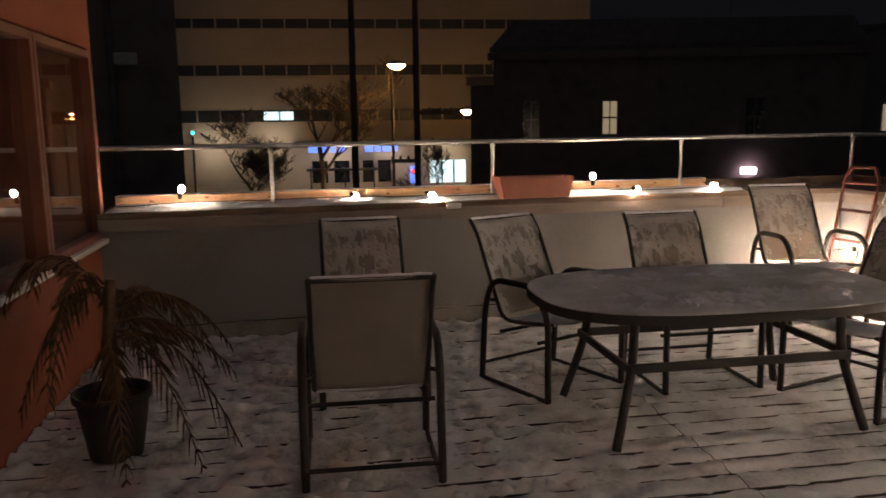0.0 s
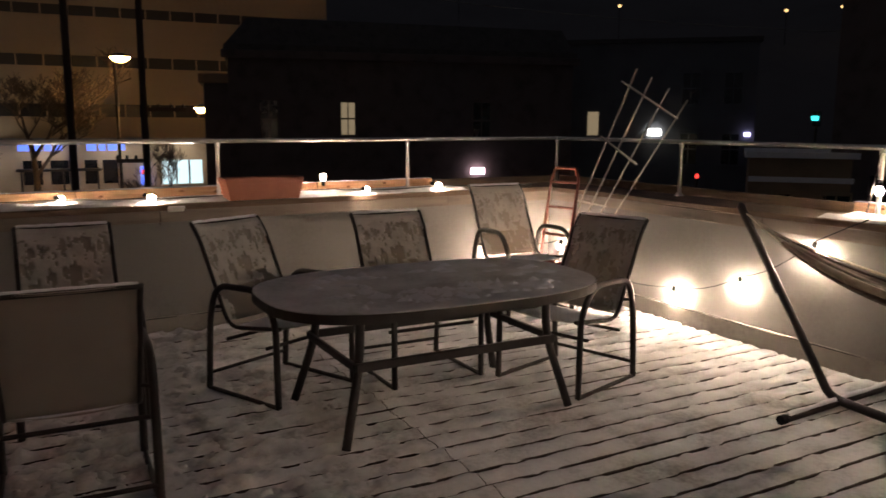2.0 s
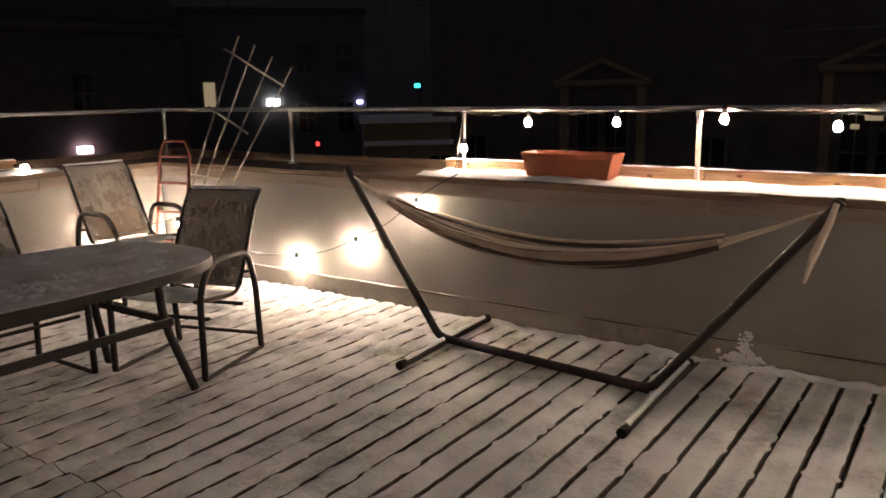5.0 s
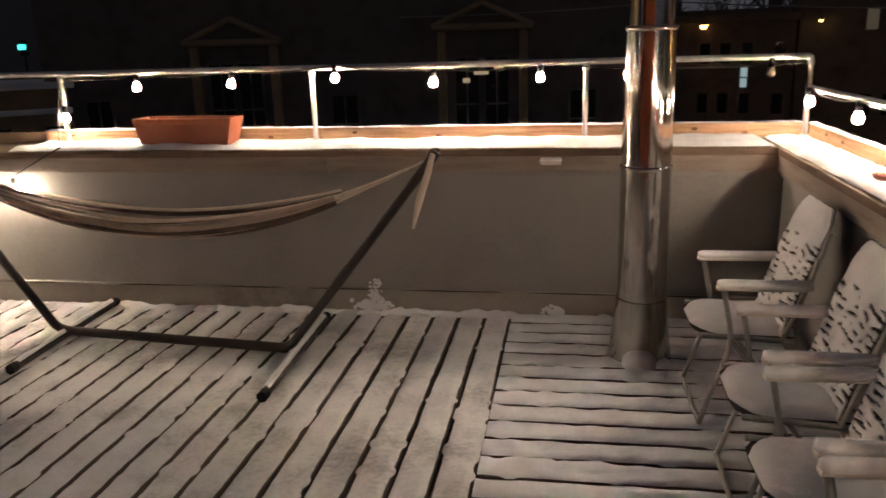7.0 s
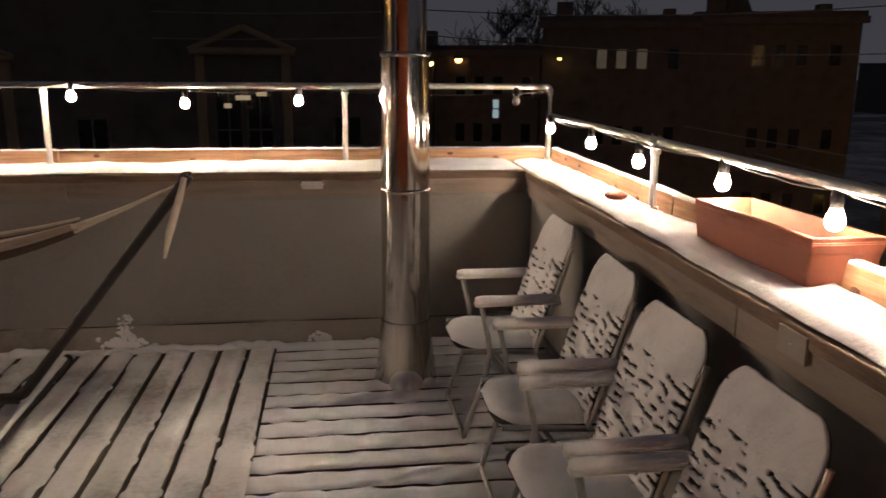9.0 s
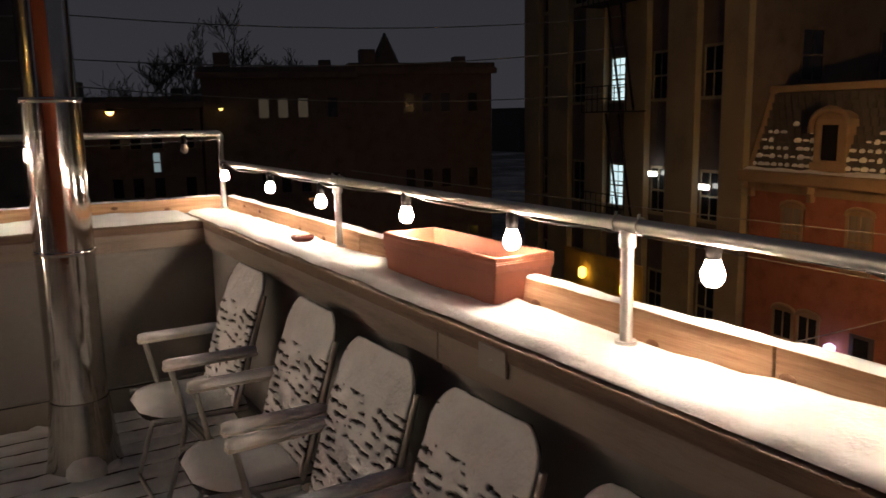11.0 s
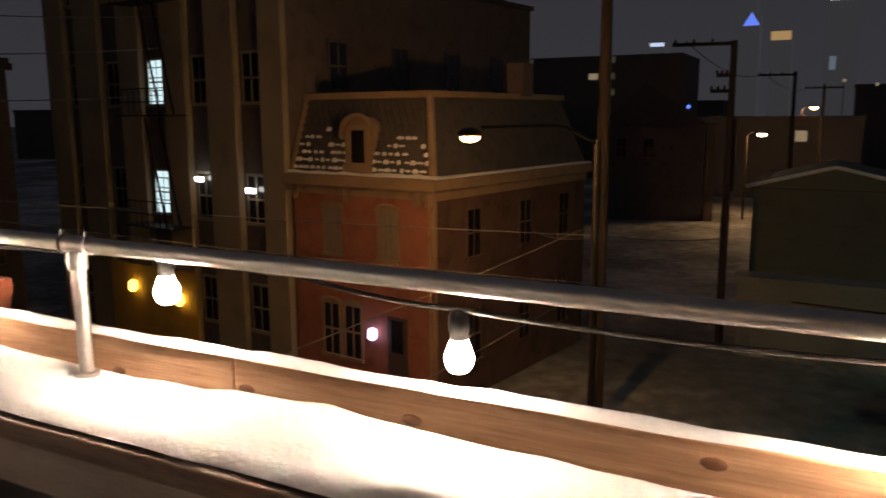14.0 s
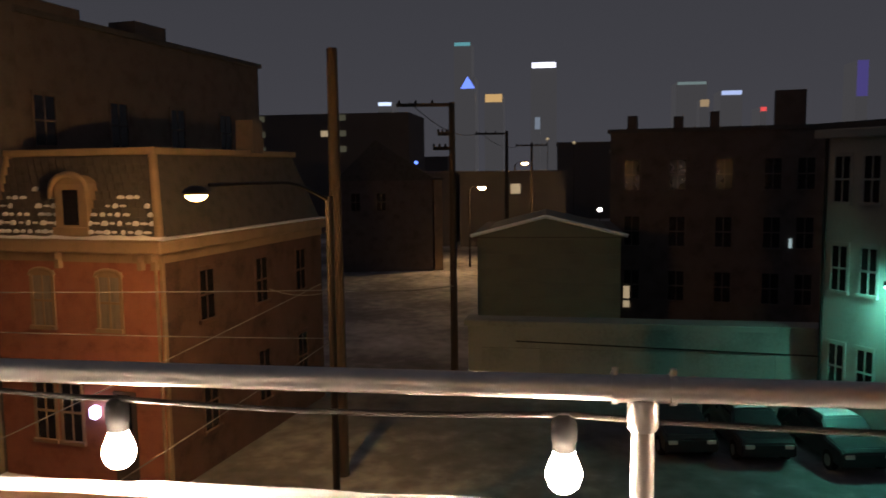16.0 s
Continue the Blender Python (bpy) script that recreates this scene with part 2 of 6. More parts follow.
def parapet(name, p0, p1, thick, board_from, board_to, back, seed, extra0=0.0, extra1=0.0, run_of=1.9, knots=()):
    m, length = along(p0, p1)
    wall = whole(name, bx(-extra0, length + extra1, 0.03, thick, -8.0, CAP - 0.041), STUCCO, "grey painted parapet wall with timber coping", "wall", kind="structure")
    wall.matrix_basis = m
    part("curb", bx(0.0, length, 0.0, 0.034, -0.12, 0.125, bevel=0.008), CURB, wall, "dark flashing upstand at the foot of the wall")
    x, i = 0.03, 0
    while x < length - 0.3:
        run = 0.28 + 0.34 * abs(math.sin(7.1 * i + seed))
        pts = [(x + run * k / 14, 0.0, 0.1225 + 0.0035 * noise.noise((x * 3 + k * 0.8, seed, 4.0))) for k in range(15)]
        part("sealant_gap", tb(pts, 0.003, 5, radii=[0.001 + 0.0032 * math.sin(math.pi * k / 14) for k in range(15)]), ROOFING, wall)
        x, i = x + run + 0.04 + 0.12 * abs(math.sin(3.3 * i + seed)), i + 1
    part("coping", bx(-extra0, length + extra1, -0.012, thick + 0.02, CAP - 0.040, CAP, bevel=0.005), FASCIA, wall, "weathered timber coping board")
    x, i = 0.0, 0
    while x < length - 0.05:
        x1 = min(x + 2.44, length)
        part("fascia_board", bx(x + 0.002, x1 - 0.002, -0.006, 0.026, CAP - 0.125, CAP - 0.041, bevel=0.004), FASCIA_GREY, wall, "weathered grey fascia board")
        part("trim_strip", bx(x + 0.002, x1 - 0.002, 0.012, 0.029, CAP - 0.150, CAP - 0.127), STUCCO, wall)
        x, i = x1, i + 1
    x = board_from
    while x < board_to - 0.05:
        x1 = min(x + run_of, board_to)
        b = part("back_board", bx(x + 0.002, x1 - 0.002, back, back + 0.038, CAP, CAP + 0.084, bevel=0.003), PINE, wall, "fresh knotty pine board")
        spots = [(q, z) for q, z in knots if x < q < x1] or [(x + 0.25 + 0.43 * k + 0.08 * math.sin(seed + 3 * k + x), CAP + 0.035 + 0.022 * math.sin(5 * k + seed)) for k in range(4)]
        for kx, kz in spots:
            knot = lathe(bmesh.new(), [(0.014, -0.002), (0.012, 0.0015), (0.004, 0.002)], 9)
            bmesh.ops.transform(knot, matrix=pose(kx, back, kz, 90) @ Matrix.Diagonal((1.5, 0.8, 1, 1)), verts=knot.verts)
            part("knot", knot, KNOT, b)
        ledge = lumps(bmesh.new(), x1 - x, back - 0.004, back + 0.044, CAP + 0.082, 0.009, 0.006, 0.03, 4, seed + x, 14)
        sn = part("snow_ridge", ledge, SNOW, b, "thin ridge of snow", smooth=True)
        sn.location.x = x
        x = x1
    return wall, m


wall_b, MB = parapet("wall_north", B0, B1, 0.55, 2.82, 7.32 + 0.22, 0.42, 1.0, 0.55, 0.45)
wall_c, MC = parapet("wall_east", C0, C1, 0.42, 0.0 - 0.40, 6.05, 0.238, 2.0, 0.0, 0.0, 1.835, ((3.30, 0.978), (3.648, 0.981), (4.118, 1.003), (4.75, 0.99)))
wall_a, MA = parapet("wall_west", A0, A1, 0.55, 0.05, 5.0, 0.46, 3.0, 0.0, 0.0)
# old dark kerb board behind the bare part of the coping
part("kerb_board", bx(-0.5, 2.80, 0.46, 0.49, CAP, CAP + 0.07, bevel=0.004), FASCIA, wall_b, "old dark kerb board")
part("kerb_board", bx(5.02, 6.5, 0.46, 0.49, CAP, CAP + 0.07, bevel=0.004), FASCIA, wall_a, "old dark kerb board")

for m, x0, x1, back, seed in ((MB, 2.85, 7.30, 0.418, 11.0), (MC, 0.02, 6.03, 0.236, 12.0), (MA, 0.05, 5.1, 0.458, 13.0), (MC, -0.40, 0.03, 0.236, 14.0)):
    s = whole("snow", lumps(bmesh.new(), x1 - x0, 0.004, back, CAP, 0.022, 0.016, 0.035, 12, seed, 7), SNOW, "fresh white snow lying on the parapet coping", "snow", kind="stuff", smooth=True)
    s.matrix_basis = m @ Matrix.Translation((x0, 0, 0))

# ---- terrace: deck ----
deck = whole("floor", bx(-7.5, 0.2, -6.2, 0.1, -0.30, -0.12), ROOFING, "dark roof under the timber deck", "floor", kind="structure")
PITCH, GAP = 0.148, 0.014


def board_mesh(length):
    bm = bx(0, length, -PITCH / 2 + GAP / 2, PITCH / 2 - GAP / 2, -0.042, -0.012, bevel=0.004)
    me = bpy.data.meshes.new("board")
    bm.to_mesh(me)
    bm.free()
    me.materials.append(DECK)
    return me


def panel(x0, y0, dx, dy, count, length, seed, trod, cover):
    """A field of boards from a corner: each runs along d, the next lies to its left."""
    d = Vector((dx, dy, 0))
    side = Vector((-dy, dx, 0))
    me = board_mesh(length)
    verts, faces = [], []
    step = 0.026
    nx = int(length / step)
    us = (-1.0, -0.86, -0.45, 0.0, 0.45, 0.86, 1.0)
    for i in range(count):
        base = Vector((x0, y0, 0)) + side * PITCH * (i + 0.5)
        b = new("board", me)
        b.matrix_basis = Matrix.Translation(base) @ Matrix.Rotation(math.atan2(dy, dx), 4, "Z")
        b.parent = deck
        first = len(verts)
        for k in range(nx + 1):
            x = length * k / nx
            p = base + d * x
            far = trod(p.x, p.y)
            for j, u in enumerate(us):
                s = 1 if u > 0 else -1
                n1 = noise.noise((p.x * 2.4 + 31 * s, p.y * 2.4, seed + i * 1.7))
                n2 = noise.noise((p.x * 15, p.y * 15, seed + i * 3.1 + s))
                half = PITCH / 2 - 0.0120 + 0.005 * n1 + 0.005 * n2 + 0.001 * far
                if n1 + 0.5 * n2 + 0.32 * far > 0.52:
                    half = PITCH / 2 + 0.002
                if noise.noise((p.x * 7.3, p.y * 7.3, seed + i * 5.3)) + 0.30 * far > 0.45:
                    half = PITCH / 2 + 0.002
                q = p + side * (half * u)
                h = 0.012 + 0.006 * noise.noise((q.x * 9, q.y * 9, 2.0)) + (0.006 + 0.024 * far) * noise.noise((q.x * 13, q.y * 13, 7.0)) + 0.034 * far * noise.noise((q.x * 5, q.y * 5, 17.0)) + 0.022 * far * noise.noise((q.x * 27, q.y * 27, 27.0))
                h = max(h, 0.0008) * (0.12 if j in (0, 6) else 0.75 if j in (1, 5) else 1.0)
                verts.append((q.x, q.y, -0.012 + h))
        w = len(us)
        for k in range(nx):
            for j in range(w - 1):
                a = first + k * w + j
                faces.append((a, a + w, a + w + 1, a + 1))
    sm = bpy.data.meshes.new("snow")
    sm.from_pydata(verts, [], faces)
    sm.materials.append(cover)
    sm.shade_smooth()
    tagged(new("snow", sm), "thin trodden snow lying along the deck boards", "snow", kind="stuff")


def trodden(x, y):
    """How much the snow has been walked on: most beside the table and the palm."""
    across = max(0.0, min(1.0, (-2.7 - x) / 1.6))
    length = max(0.25, min(1.0, (-2.3 - y) / 1.2))
    return 0.06 + 0.94 * across * length


# ---- railings ----


def flange_post(parent, x, y, top, r=0.0150):
    bm = tb([(x, y, CAP), (x, y, top)], r, 12)
    p = part("post", bm, RAIL, parent)
    fl = lathe(bmesh.new(), [(0.042, 0), (0.042, 0.006), (0.026, 0.010), (0.024, 0.025)], 14, (x, y, CAP))
    part("flange", fl, RAIL, p)
    fit = lathe(bmesh.new(), [(r + 0.003, -0.050), (r + 0.005, -0.047), (r + 0.005, -0.016), (r + 0.002, -0.012)], 12, (x, y, top))
    part("pipe_tee", fit, RAIL, p)


north_rail = thing("railing", pose(0, 0, 0), "galvanised pipe railing on the parapet", "railing")
POSTS_B = (-7.73, -6.026, -4.295, -2.625, -0.995, 0.212)
YP = 0.36
for x in POSTS_B:
    flange_post(north_rail, x, YP, RAIL_Z)
part("rail", tb(bend([(-7.73, YP, RAIL_Z), (0.212, YP, RAIL_Z), (0.212, YP, RAIL_Z - 0.05)], 0.03), 0.0175, 12), RAIL, north_rail)
west_rail = thing("railing", pose(0, 0, 0), "galvanised pipe railing running to the rust-red wall", "railing")
POSTS_A = ((-7.55, -1.42), (-7.37, -3.13), (-7.20, -4.86))
for x, y in POSTS_A:
    flange_post(west_rail, x, y, RAIL_Z)
part("rail", tb([(-7.73, YP, RAIL_Z), (-7.55, -1.42, RAIL_Z), (-7.37, -3.13, RAIL_Z), (-7.20, -4.86, RAIL_Z), (-7.08, -6.05, RAIL_Z)], 0.0175, 12), RAIL, west_rail)
east_rail = thing("railing", pose(0, 0, 0), "low galvanised pipe railing with cast fittings", "railing")
POSTS_C = ((0.18, -1.34), (0.15, -2.94), (0.12, -4.46))
for x, y in POSTS_C:
    flange_post(east_rail, x, y, LOW_RAIL_Z, 0.0140)
part("rail", tb([(0.212, YP, LOW_RAIL_Z), (0.18, -1.34, LOW_RAIL_Z), (0.15, -2.94, LOW_RAIL_Z), (0.12, -4.43, LOW_RAIL_Z), (0.09, -6.05, LOW_RAIL_Z)], 0.0155, 14), RAIL, east_rail)
for x, y in POSTS_C:
    part("collar", tb([(x, y - 0.032, LOW_RAIL_Z), (x, y + 0.032, LOW_RAIL_Z)], 0.0172, 14), RAIL, east_rail, "cast pipe fitting")
    for e in (-0.034, 0.034):
        part("clamp_ring", tb([(x, y + e - 0.004, LOW_RAIL_Z), (x, y + e + 0.004, LOW_RAIL_Z)], 0.0195, 14), RAIL, east_rail)
        part("set_screw", tb([(x - 0.004, y + e, LOW_RAIL_Z + 0.017), (x - 0.004, y + e, LOW_RAIL_Z + 0.026)], 0.004, 6), RAIL, east_rail)

# ---- string lights ----


def bulb_under(cord, x, y, z, tip=0.0, lean=(0, 0), mat=None, look_of="glowing warm white bulb"):
    """A pendant bulb with its centre at the place given; tip turns it over in degrees."""
    m = pose(x, y, z, tip, lean[0], lean[1]) @ Matrix.Scale(0.95, 4)
    prof = [(0.003, -0.0265), (0.012, -0.0245), (0.0195, -0.0175), (0.0242, -0.005), (0.0240, 0.004), (0.0195, 0.017), (0.0150, 0.027), (0.0145, 0.032)]
    bm = lathe(bmesh.new(), prof, 16)
    bmesh.ops.transform(bm, matrix=m, verts=bm.verts)
    b = part("bulb", bm, mat, cord, look_of)
    bm = lathe(bmesh.new(), [(0.0145, 0.031), (0.0155, 0.033), (0.0155, 0.044), (0.0175, 0.046), (0.0175, 0.070), (0.014, 0.078), (0.007, 0.083)], 12)
    bmesh.ops.transform(bm, matrix=m, verts=bm.verts)
    part("socket", bm, RUBBER, b, "black rubber socket")


def sag(a, b, drop, n=8):
    a, b = Vector(a), Vector(b)
    return [a.lerp(b, i / n) - Vector((0, 0, drop * 4 * (i / n) * (1 - i / n))) for i in range(n)]


def string(label, bulbs, cord_pts, mat=None):
    s = thing("string_light", pose(0, 0, 0), label, "string lights", "string lights round the terrace")
    part("cable", tb(cord_pts, 0.0045, 6), CABLE, s, "black cable")
    for b in bulbs:
        bulb_under(s, *b, mat=mat or BULB_GLOW)
    return s


LB = ((-4.273, 0.325, 1.121), (-3.764, 0.34, 1.307), (-3.136, 0.34, 1.313), (-2.476, 0.34, 1.335), (-1.877, 0.34, 1.298), (-1.253, 0.34, 1.314))
pts = [(-4.35, 0.33, 0.97), (-4.30, 0.32, 1.235)]
prev = (-4.29, 0.335, RAIL_Z - 0.025)
for x, y, z in LB[1:]:
    pts += sag(prev, (x, y, z + 0.076), 0.02, 5)
    prev = (x, y, z + 0.076)
pts += sag(prev, (0.19, 0.33, RAIL_Z - 0.03), 0.03, 8) + [(0.19, 0.33, RAIL_Z - 0.03)]
lit = string("lit festoon bulbs hanging from the pipe railing", LB, pts, BULB_RAIL)
bulb_under(lit, 0.004, 0.335, 1.315, mat=DEAD_BULB, look_of="unlit clear bulb")
LC = ((0.175, 0.176, 1.165), (0.17, -0.582, 1.150), (0.168, -1.199, 1.134), (0.165, -1.923, 1.150), (0.16, -2.508, 1.141), (0.170, -3.150, 1.153), (0.205, -3.732, 1.095), (0.163, -4.367, 1.104), (0.12, -5.05, 1.11))
pts = [(0.19, 0.33, 1.36), (0.19, 0.32, 1.28)]
stops = [(0.19, 0.30, LOW_RAIL_Z - 0.02)]
for k, (x, y, z) in enumerate(LC):
    stops.append((x, y, z + 0.078))
    if k in (0, 2, 3, 4, 5):
        stops.append((x - 0.005, y - 0.30 if k != 2 else -1.37, LOW_RAIL_Z - 0.019))
stops.append((0.11, -5.95, 1.19))
for p, q in zip(stops, stops[1:]):
    pts += sag(p, q, 0.008, 5)
pts.append(stops[-1])
string("lit festoon bulbs with black sockets hanging from the low pipe railing", LC, pts, BULB_SOFT)
LA = ((-7.22, -5.515, 1.095, 165, (0, 20)), (-7.27, -4.24, 1.005, 75, (0, 60)), (-7.12, -3.66, 1.003, 75, (0, -50)), (-7.40, -2.27, 1.10, 180), (-7.17, -1.98, 1.003, 80, (0, 40)), (-7.27, -1.25, 1.003, 75, (0, -30)))
pts = [(-7.10, -5.95, 0.985)]
for b in LA:
    px, py = b[0] - 0.05, b[1] + 0.12
    q = Vector(pts[-1])
    pts += [tuple(q.lerp(Vector((px - 0.05, py - 0.2, 0.985)), 0.4) + Vector((0.04, 0, 0))), tuple(q.lerp(Vector((px, py, 0.99)), 0.75) - Vector((0.05, 0, 0))), (px, py, 0.99)]
pts += [(-7.25, -0.7, 0.985), (-7.2, -0.3, 0.99)]
string("lit festoon bulbs lying in the snow on the parapet", LA, pts)
LD = ((-7.16, -0.62, 0.44), (-7.02, -0.10, 0.40), (-6.47, -0.03, 0.20), (-5.645, -0.028, 0.21), (-5.03, -0.01, 0.39), (-4.46, -0.01, 0.72))
pts = [(-7.2, -0.3, 0.99), (-7.26, -0.5, 0.92)]
prev = (-7.25, -0.55, 0.80)
for x, y, z in LD:
    pts += sag(prev, (x, y, z + 0.078), 0.05, 6)
    prev = (x, y, z + 0.078)
pts += [prev, (-4.2, -0.03, 0.93), (-4.12, 0.01, 0.975)]
string("lit festoon bulbs hanging low against the parapet wall", LD, pts, BULB_BRIGHT)

# ---- terrace furniture ----


def sling_chair(m, label):
    """Patio chair, facing +y, feet on z = 0."""
    c = thing("patio_chair", m, label, "chair", "patio chairs")
    for s in (-1, 1):
        x = 0.292 * s
        loop = bend([(x, -0.30, 0.012), (x, -0.27, 0.45), (x, -0.20, 0.635), (x, 0.16, 0.645), (x, 0.285, 0.50), (x, 0.29, 0.012)], 0.12, 5)
        part("arm_frame", tb(loop, 0.0185, 8), BRONZE, c)
        part("foot_bar", tb([(x, -0.30, 0.014), (x, 0.29, 0.014)], 0.013, 8), BRONZE, c)
        xi = 0.245 * s
        back = bend([(xi, 0.27, 0.44), (xi, -0.16, 0.385), (xi, -0.40, 0.87), (xi, -0.475, 0.955)], 0.09, 5)
        part("side_rail", tb(back, 0.0115, 8), BRONZE, c)
        part("bracket", tb([(x, -0.262, 0.50), (xi, -0.215, 0.50)], 0.011, 6), BRONZE, c)
        part("bracket", tb([(x, 0.285, 0.43), (xi, 0.25, 0.435)], 0.011, 6), BRONZE, c)
    for y, z in ((-0.30, 0.10), (0.20, 0.33), (-0.13, 0.33)):
        part("stretcher", tb([(-0.285, y, z), (0.285, y, z)], 0.011, 8), BRONZE, c)
    for name, path, mat in (("seat", [(0.27, 0.44), (0.10, 0.395), (-0.05, 0.38), (-0.14, 0.40)], SLING_SNOW), ("backrest", [(-0.165, 0.415), (-0.25, 0.56), (-0.34, 0.73), (-0.395, 0.86), (-0.44, 0.925), (-0.485, 0.955)], None)):
        bm = bmesh.new()
        fine = []
        for (y0, z0), (y1, z1) in zip(path, path[1:]):
            fine += [(y0 + (y1 - y0) * k / 4, z0 + (z1 - z0) * k / 4) for k in range(4)]
        fine.append(path[-1])
        grid = []
        for y, z in fine:
            line = []
            for k in range(9):
                u = k / 4 - 1
                dip = 0.018 * (1 - u * u)
                line.append(bm.verts.new((0.238 * u, y - (0 if name == "seat" else dip), z - (dip if name == "seat" else 0))))
            grid.append(line)
        for a, b in zip(grid, grid[1:]):
            for k in range(8):
                f = bm.faces.new((a[k], a[k + 1], b[k + 1], b[k]))
                f.smooth = True
        geo = bmesh.ops.solidify(bm, geom=bm.faces[:], thickness=0.006)
        bmesh.ops.recalc_face_normals(bm, faces=bm.faces[:])
        panel_part = part(name, bm, SLING, c, "taut woven sling fabric", smooth=True)
        # snow caught on the side that faces the sky: whole at the top of the back, ragged lower down
        fr = bmesh.new()
        rows, wide = 64, 40

        def along_sling(v):
            q = v * (len(fine) - 1)
            k = min(int(q), len(fine) - 2)
            return tuple(fine[k][i] + (fine[k + 1][i] - fine[k][i]) * (q - k) for i in (0, 1))

        grid = []
        for n in range(rows + 1):
            y, z = along_sling(n / rows)
            line = []
            for k in range(wide + 1):
                u = 2 * k / wide - 1
                dip = 0.018 * (1 - u * u)
                lift = 0.0035 + 0.001 * noise.noise((u * 4, n * 0.25, 2.0))
                line.append(fr.verts.new((0.236 * u, y - (0 if name == "seat" else dip) + (0.0 if name == "seat" else lift), z - (dip if name == "seat" else 0) + lift)))
            grid.append(line)
        for n in range(rows):
            v = n / rows
            for k in range(wide):
                u = 2 * k / wide - 1
                rag = 0.7 * noise.noise((u * 2.6, v * 5.5, 6.1)) + 0.6 * noise.noise((u * 9, v * 15, 1.4)) + 0.5 * noise.noise((u * 21, v * 33, 3.4))
                hold = 1.0 if name == "seat" else (1.5 if v > 0.74 else 0.35 * (v - 0.52) / 0.22 if v > 0.52 else 0.10 if v > 0.22 else -0.35)
                if rag + hold > 0.0:
                    fr.faces.new((grid[n][k], grid[n][k + 1], grid[n + 1][k + 1], grid[n + 1][k])).smooth = True
        bmesh.ops.delete(fr, geom=[v for v in fr.verts if not v.link_faces], context="VERTS")
        bmesh.ops.solidify(fr, geom=fr.faces[:], thickness=0.002)
        bmesh.ops.recalc_face_normals(fr, faces=fr.faces[:])
        part("frost", fr, SLING_SNOW, panel_part, "ragged crust of snow on the fabric", smooth=True)
    part("top_bar", tb([(-0.245, -0.482, 0.953), (0.245, -0.482, 0.953)], 0.011, 8), BRONZE, c)
    part("snow_ridge", tb([(-0.235 + 0.047 * k, -0.478, 0.962 + 0.002 * math.sin(3.0 * k)) for k in range(11)], 0.0095, 7), SNOW, c, "ridge of snow on the top bar", smooth=True)
    bm = lumps(bmesh.new(), 0.46, -0.10, 0.26, 0.40, 0.018, 0.012, 0.03, 10, 4.2, 12)
    s = part("snow_patch", bm, SNOW, c, "thin snow on the seat", smooth=True)
    s.matrix_basis = pose(-0.23, -0.01, -0.005, 4)
    return c


def facing(x, y, dx, dy, k=1.0):
    return pose(x, y, -0.004, 0, 0, math.degrees(math.atan2(dy, dx)) - 90) @ Matrix.Diagonal((k, k, k, 1))


chair = sling_chair(facing(-4.67, -4.36, -1, 0.03), "dark bronze patio chair with a taut sling back, empty")
for m, lab in (
    (facing(-5.66, -4.28, 1, 0.02), "dark bronze patio chair with snow-dusted sling by the wall"),
    (facing(-5.58, -3.20, 0.90, 0.42), "dark bronze patio chair turned towards the oval table"),
    (facing(-5.48, -2.36, 1, 0.0), "dark bronze patio chair pushed under the oval table"),
    (facing(-6.62, -0.80, 1, -0.05, 1.05), "dark bronze patio chair in the corner beside the hand truck"),
    (facing(-4.93, -1.62, 0.30, -0.95), "dark bronze patio chair at the end of the oval table"),
):
    tagged(copy_thing(chair, m), lab)

# oval table
table = thing("patio_table", pose(-4.92, -2.56, 0) @ Matrix.Diagonal((1.03, 1.04, 0.955, 1)), "oval patio table with a frosted, snow-dusted top", "table")


def oval(bm, a, b, z0, z1, n=56, e=2.5, inner=None):
    pts = []
    for k in range(n):
        t = 2 * math.pi * k / n
        c, s = math.cos(t), math.sin(t)
        pts.append((a * math.copysign(abs(c) ** (2 / e), c), b * math.copysign(abs(s) ** (2 / e), s)))
    lo, hi = [bm.verts.new((x, y, z0)) for x, y in pts], [bm.verts.new((x, y, z1)) for x, y in pts]
    for k in range(n):
        bm.faces.new((lo[k], lo[(k + 1) % n], hi[(k + 1) % n], hi[k]))
    if inner:
        li, hj = [bm.verts.new((x * inner, y * inner, z0)) for x, y in pts], [bm.verts.new((x * inner, y * inner, z1)) for x, y in pts]
        for k in range(n):
            j = (k + 1) % n
            bm.faces.new((li[j], li[k], hj[k], hj[j]))
            bm.faces.new((hi[k], hi[j], hj[j], hj[k]))
            bm.faces.new((lo[j], lo[k], li[k], li[j]))
    else:
        bm.faces.new(hi)
        bm.faces.new(lo[::-1])
    return bm


part("tabletop", oval(bmesh.new(), 0.545, 0.885, 0.700, 0.712, e=2.9), DARK_PANE, table, "dark glass top")
part("snow_film", oval(bmesh.new(), 0.561, 0.901, 0.7125, 0.7205, e=2.9), TABLE, table, "thin grey film of snow over glass and rim")
part("rim", oval(bmesh.new(), 0.565, 0.905, 0.668, 0.716, e=2.9, inner=0.962), BRONZE, table, "dark bronze rim")
for sx in (-1, 1):
    for sy in (-1, 1):
        part("leg", tb(bend([(0.30 * sx, 0.52 * sy, 0.675), (0.305 * sx, 0.53 * sy, 0.40), (0.38 * sx, 0.63 * sy, 0.0)], 0.12, 4), 0.0225, 10), BRONZE, table)
    part("side_brace", bx(0.335 * sx - 0.011, 0.335 * sx + 0.011, -0.56, 0.56, 0.375, 0.422, bevel=0.004), BRONZE, table)
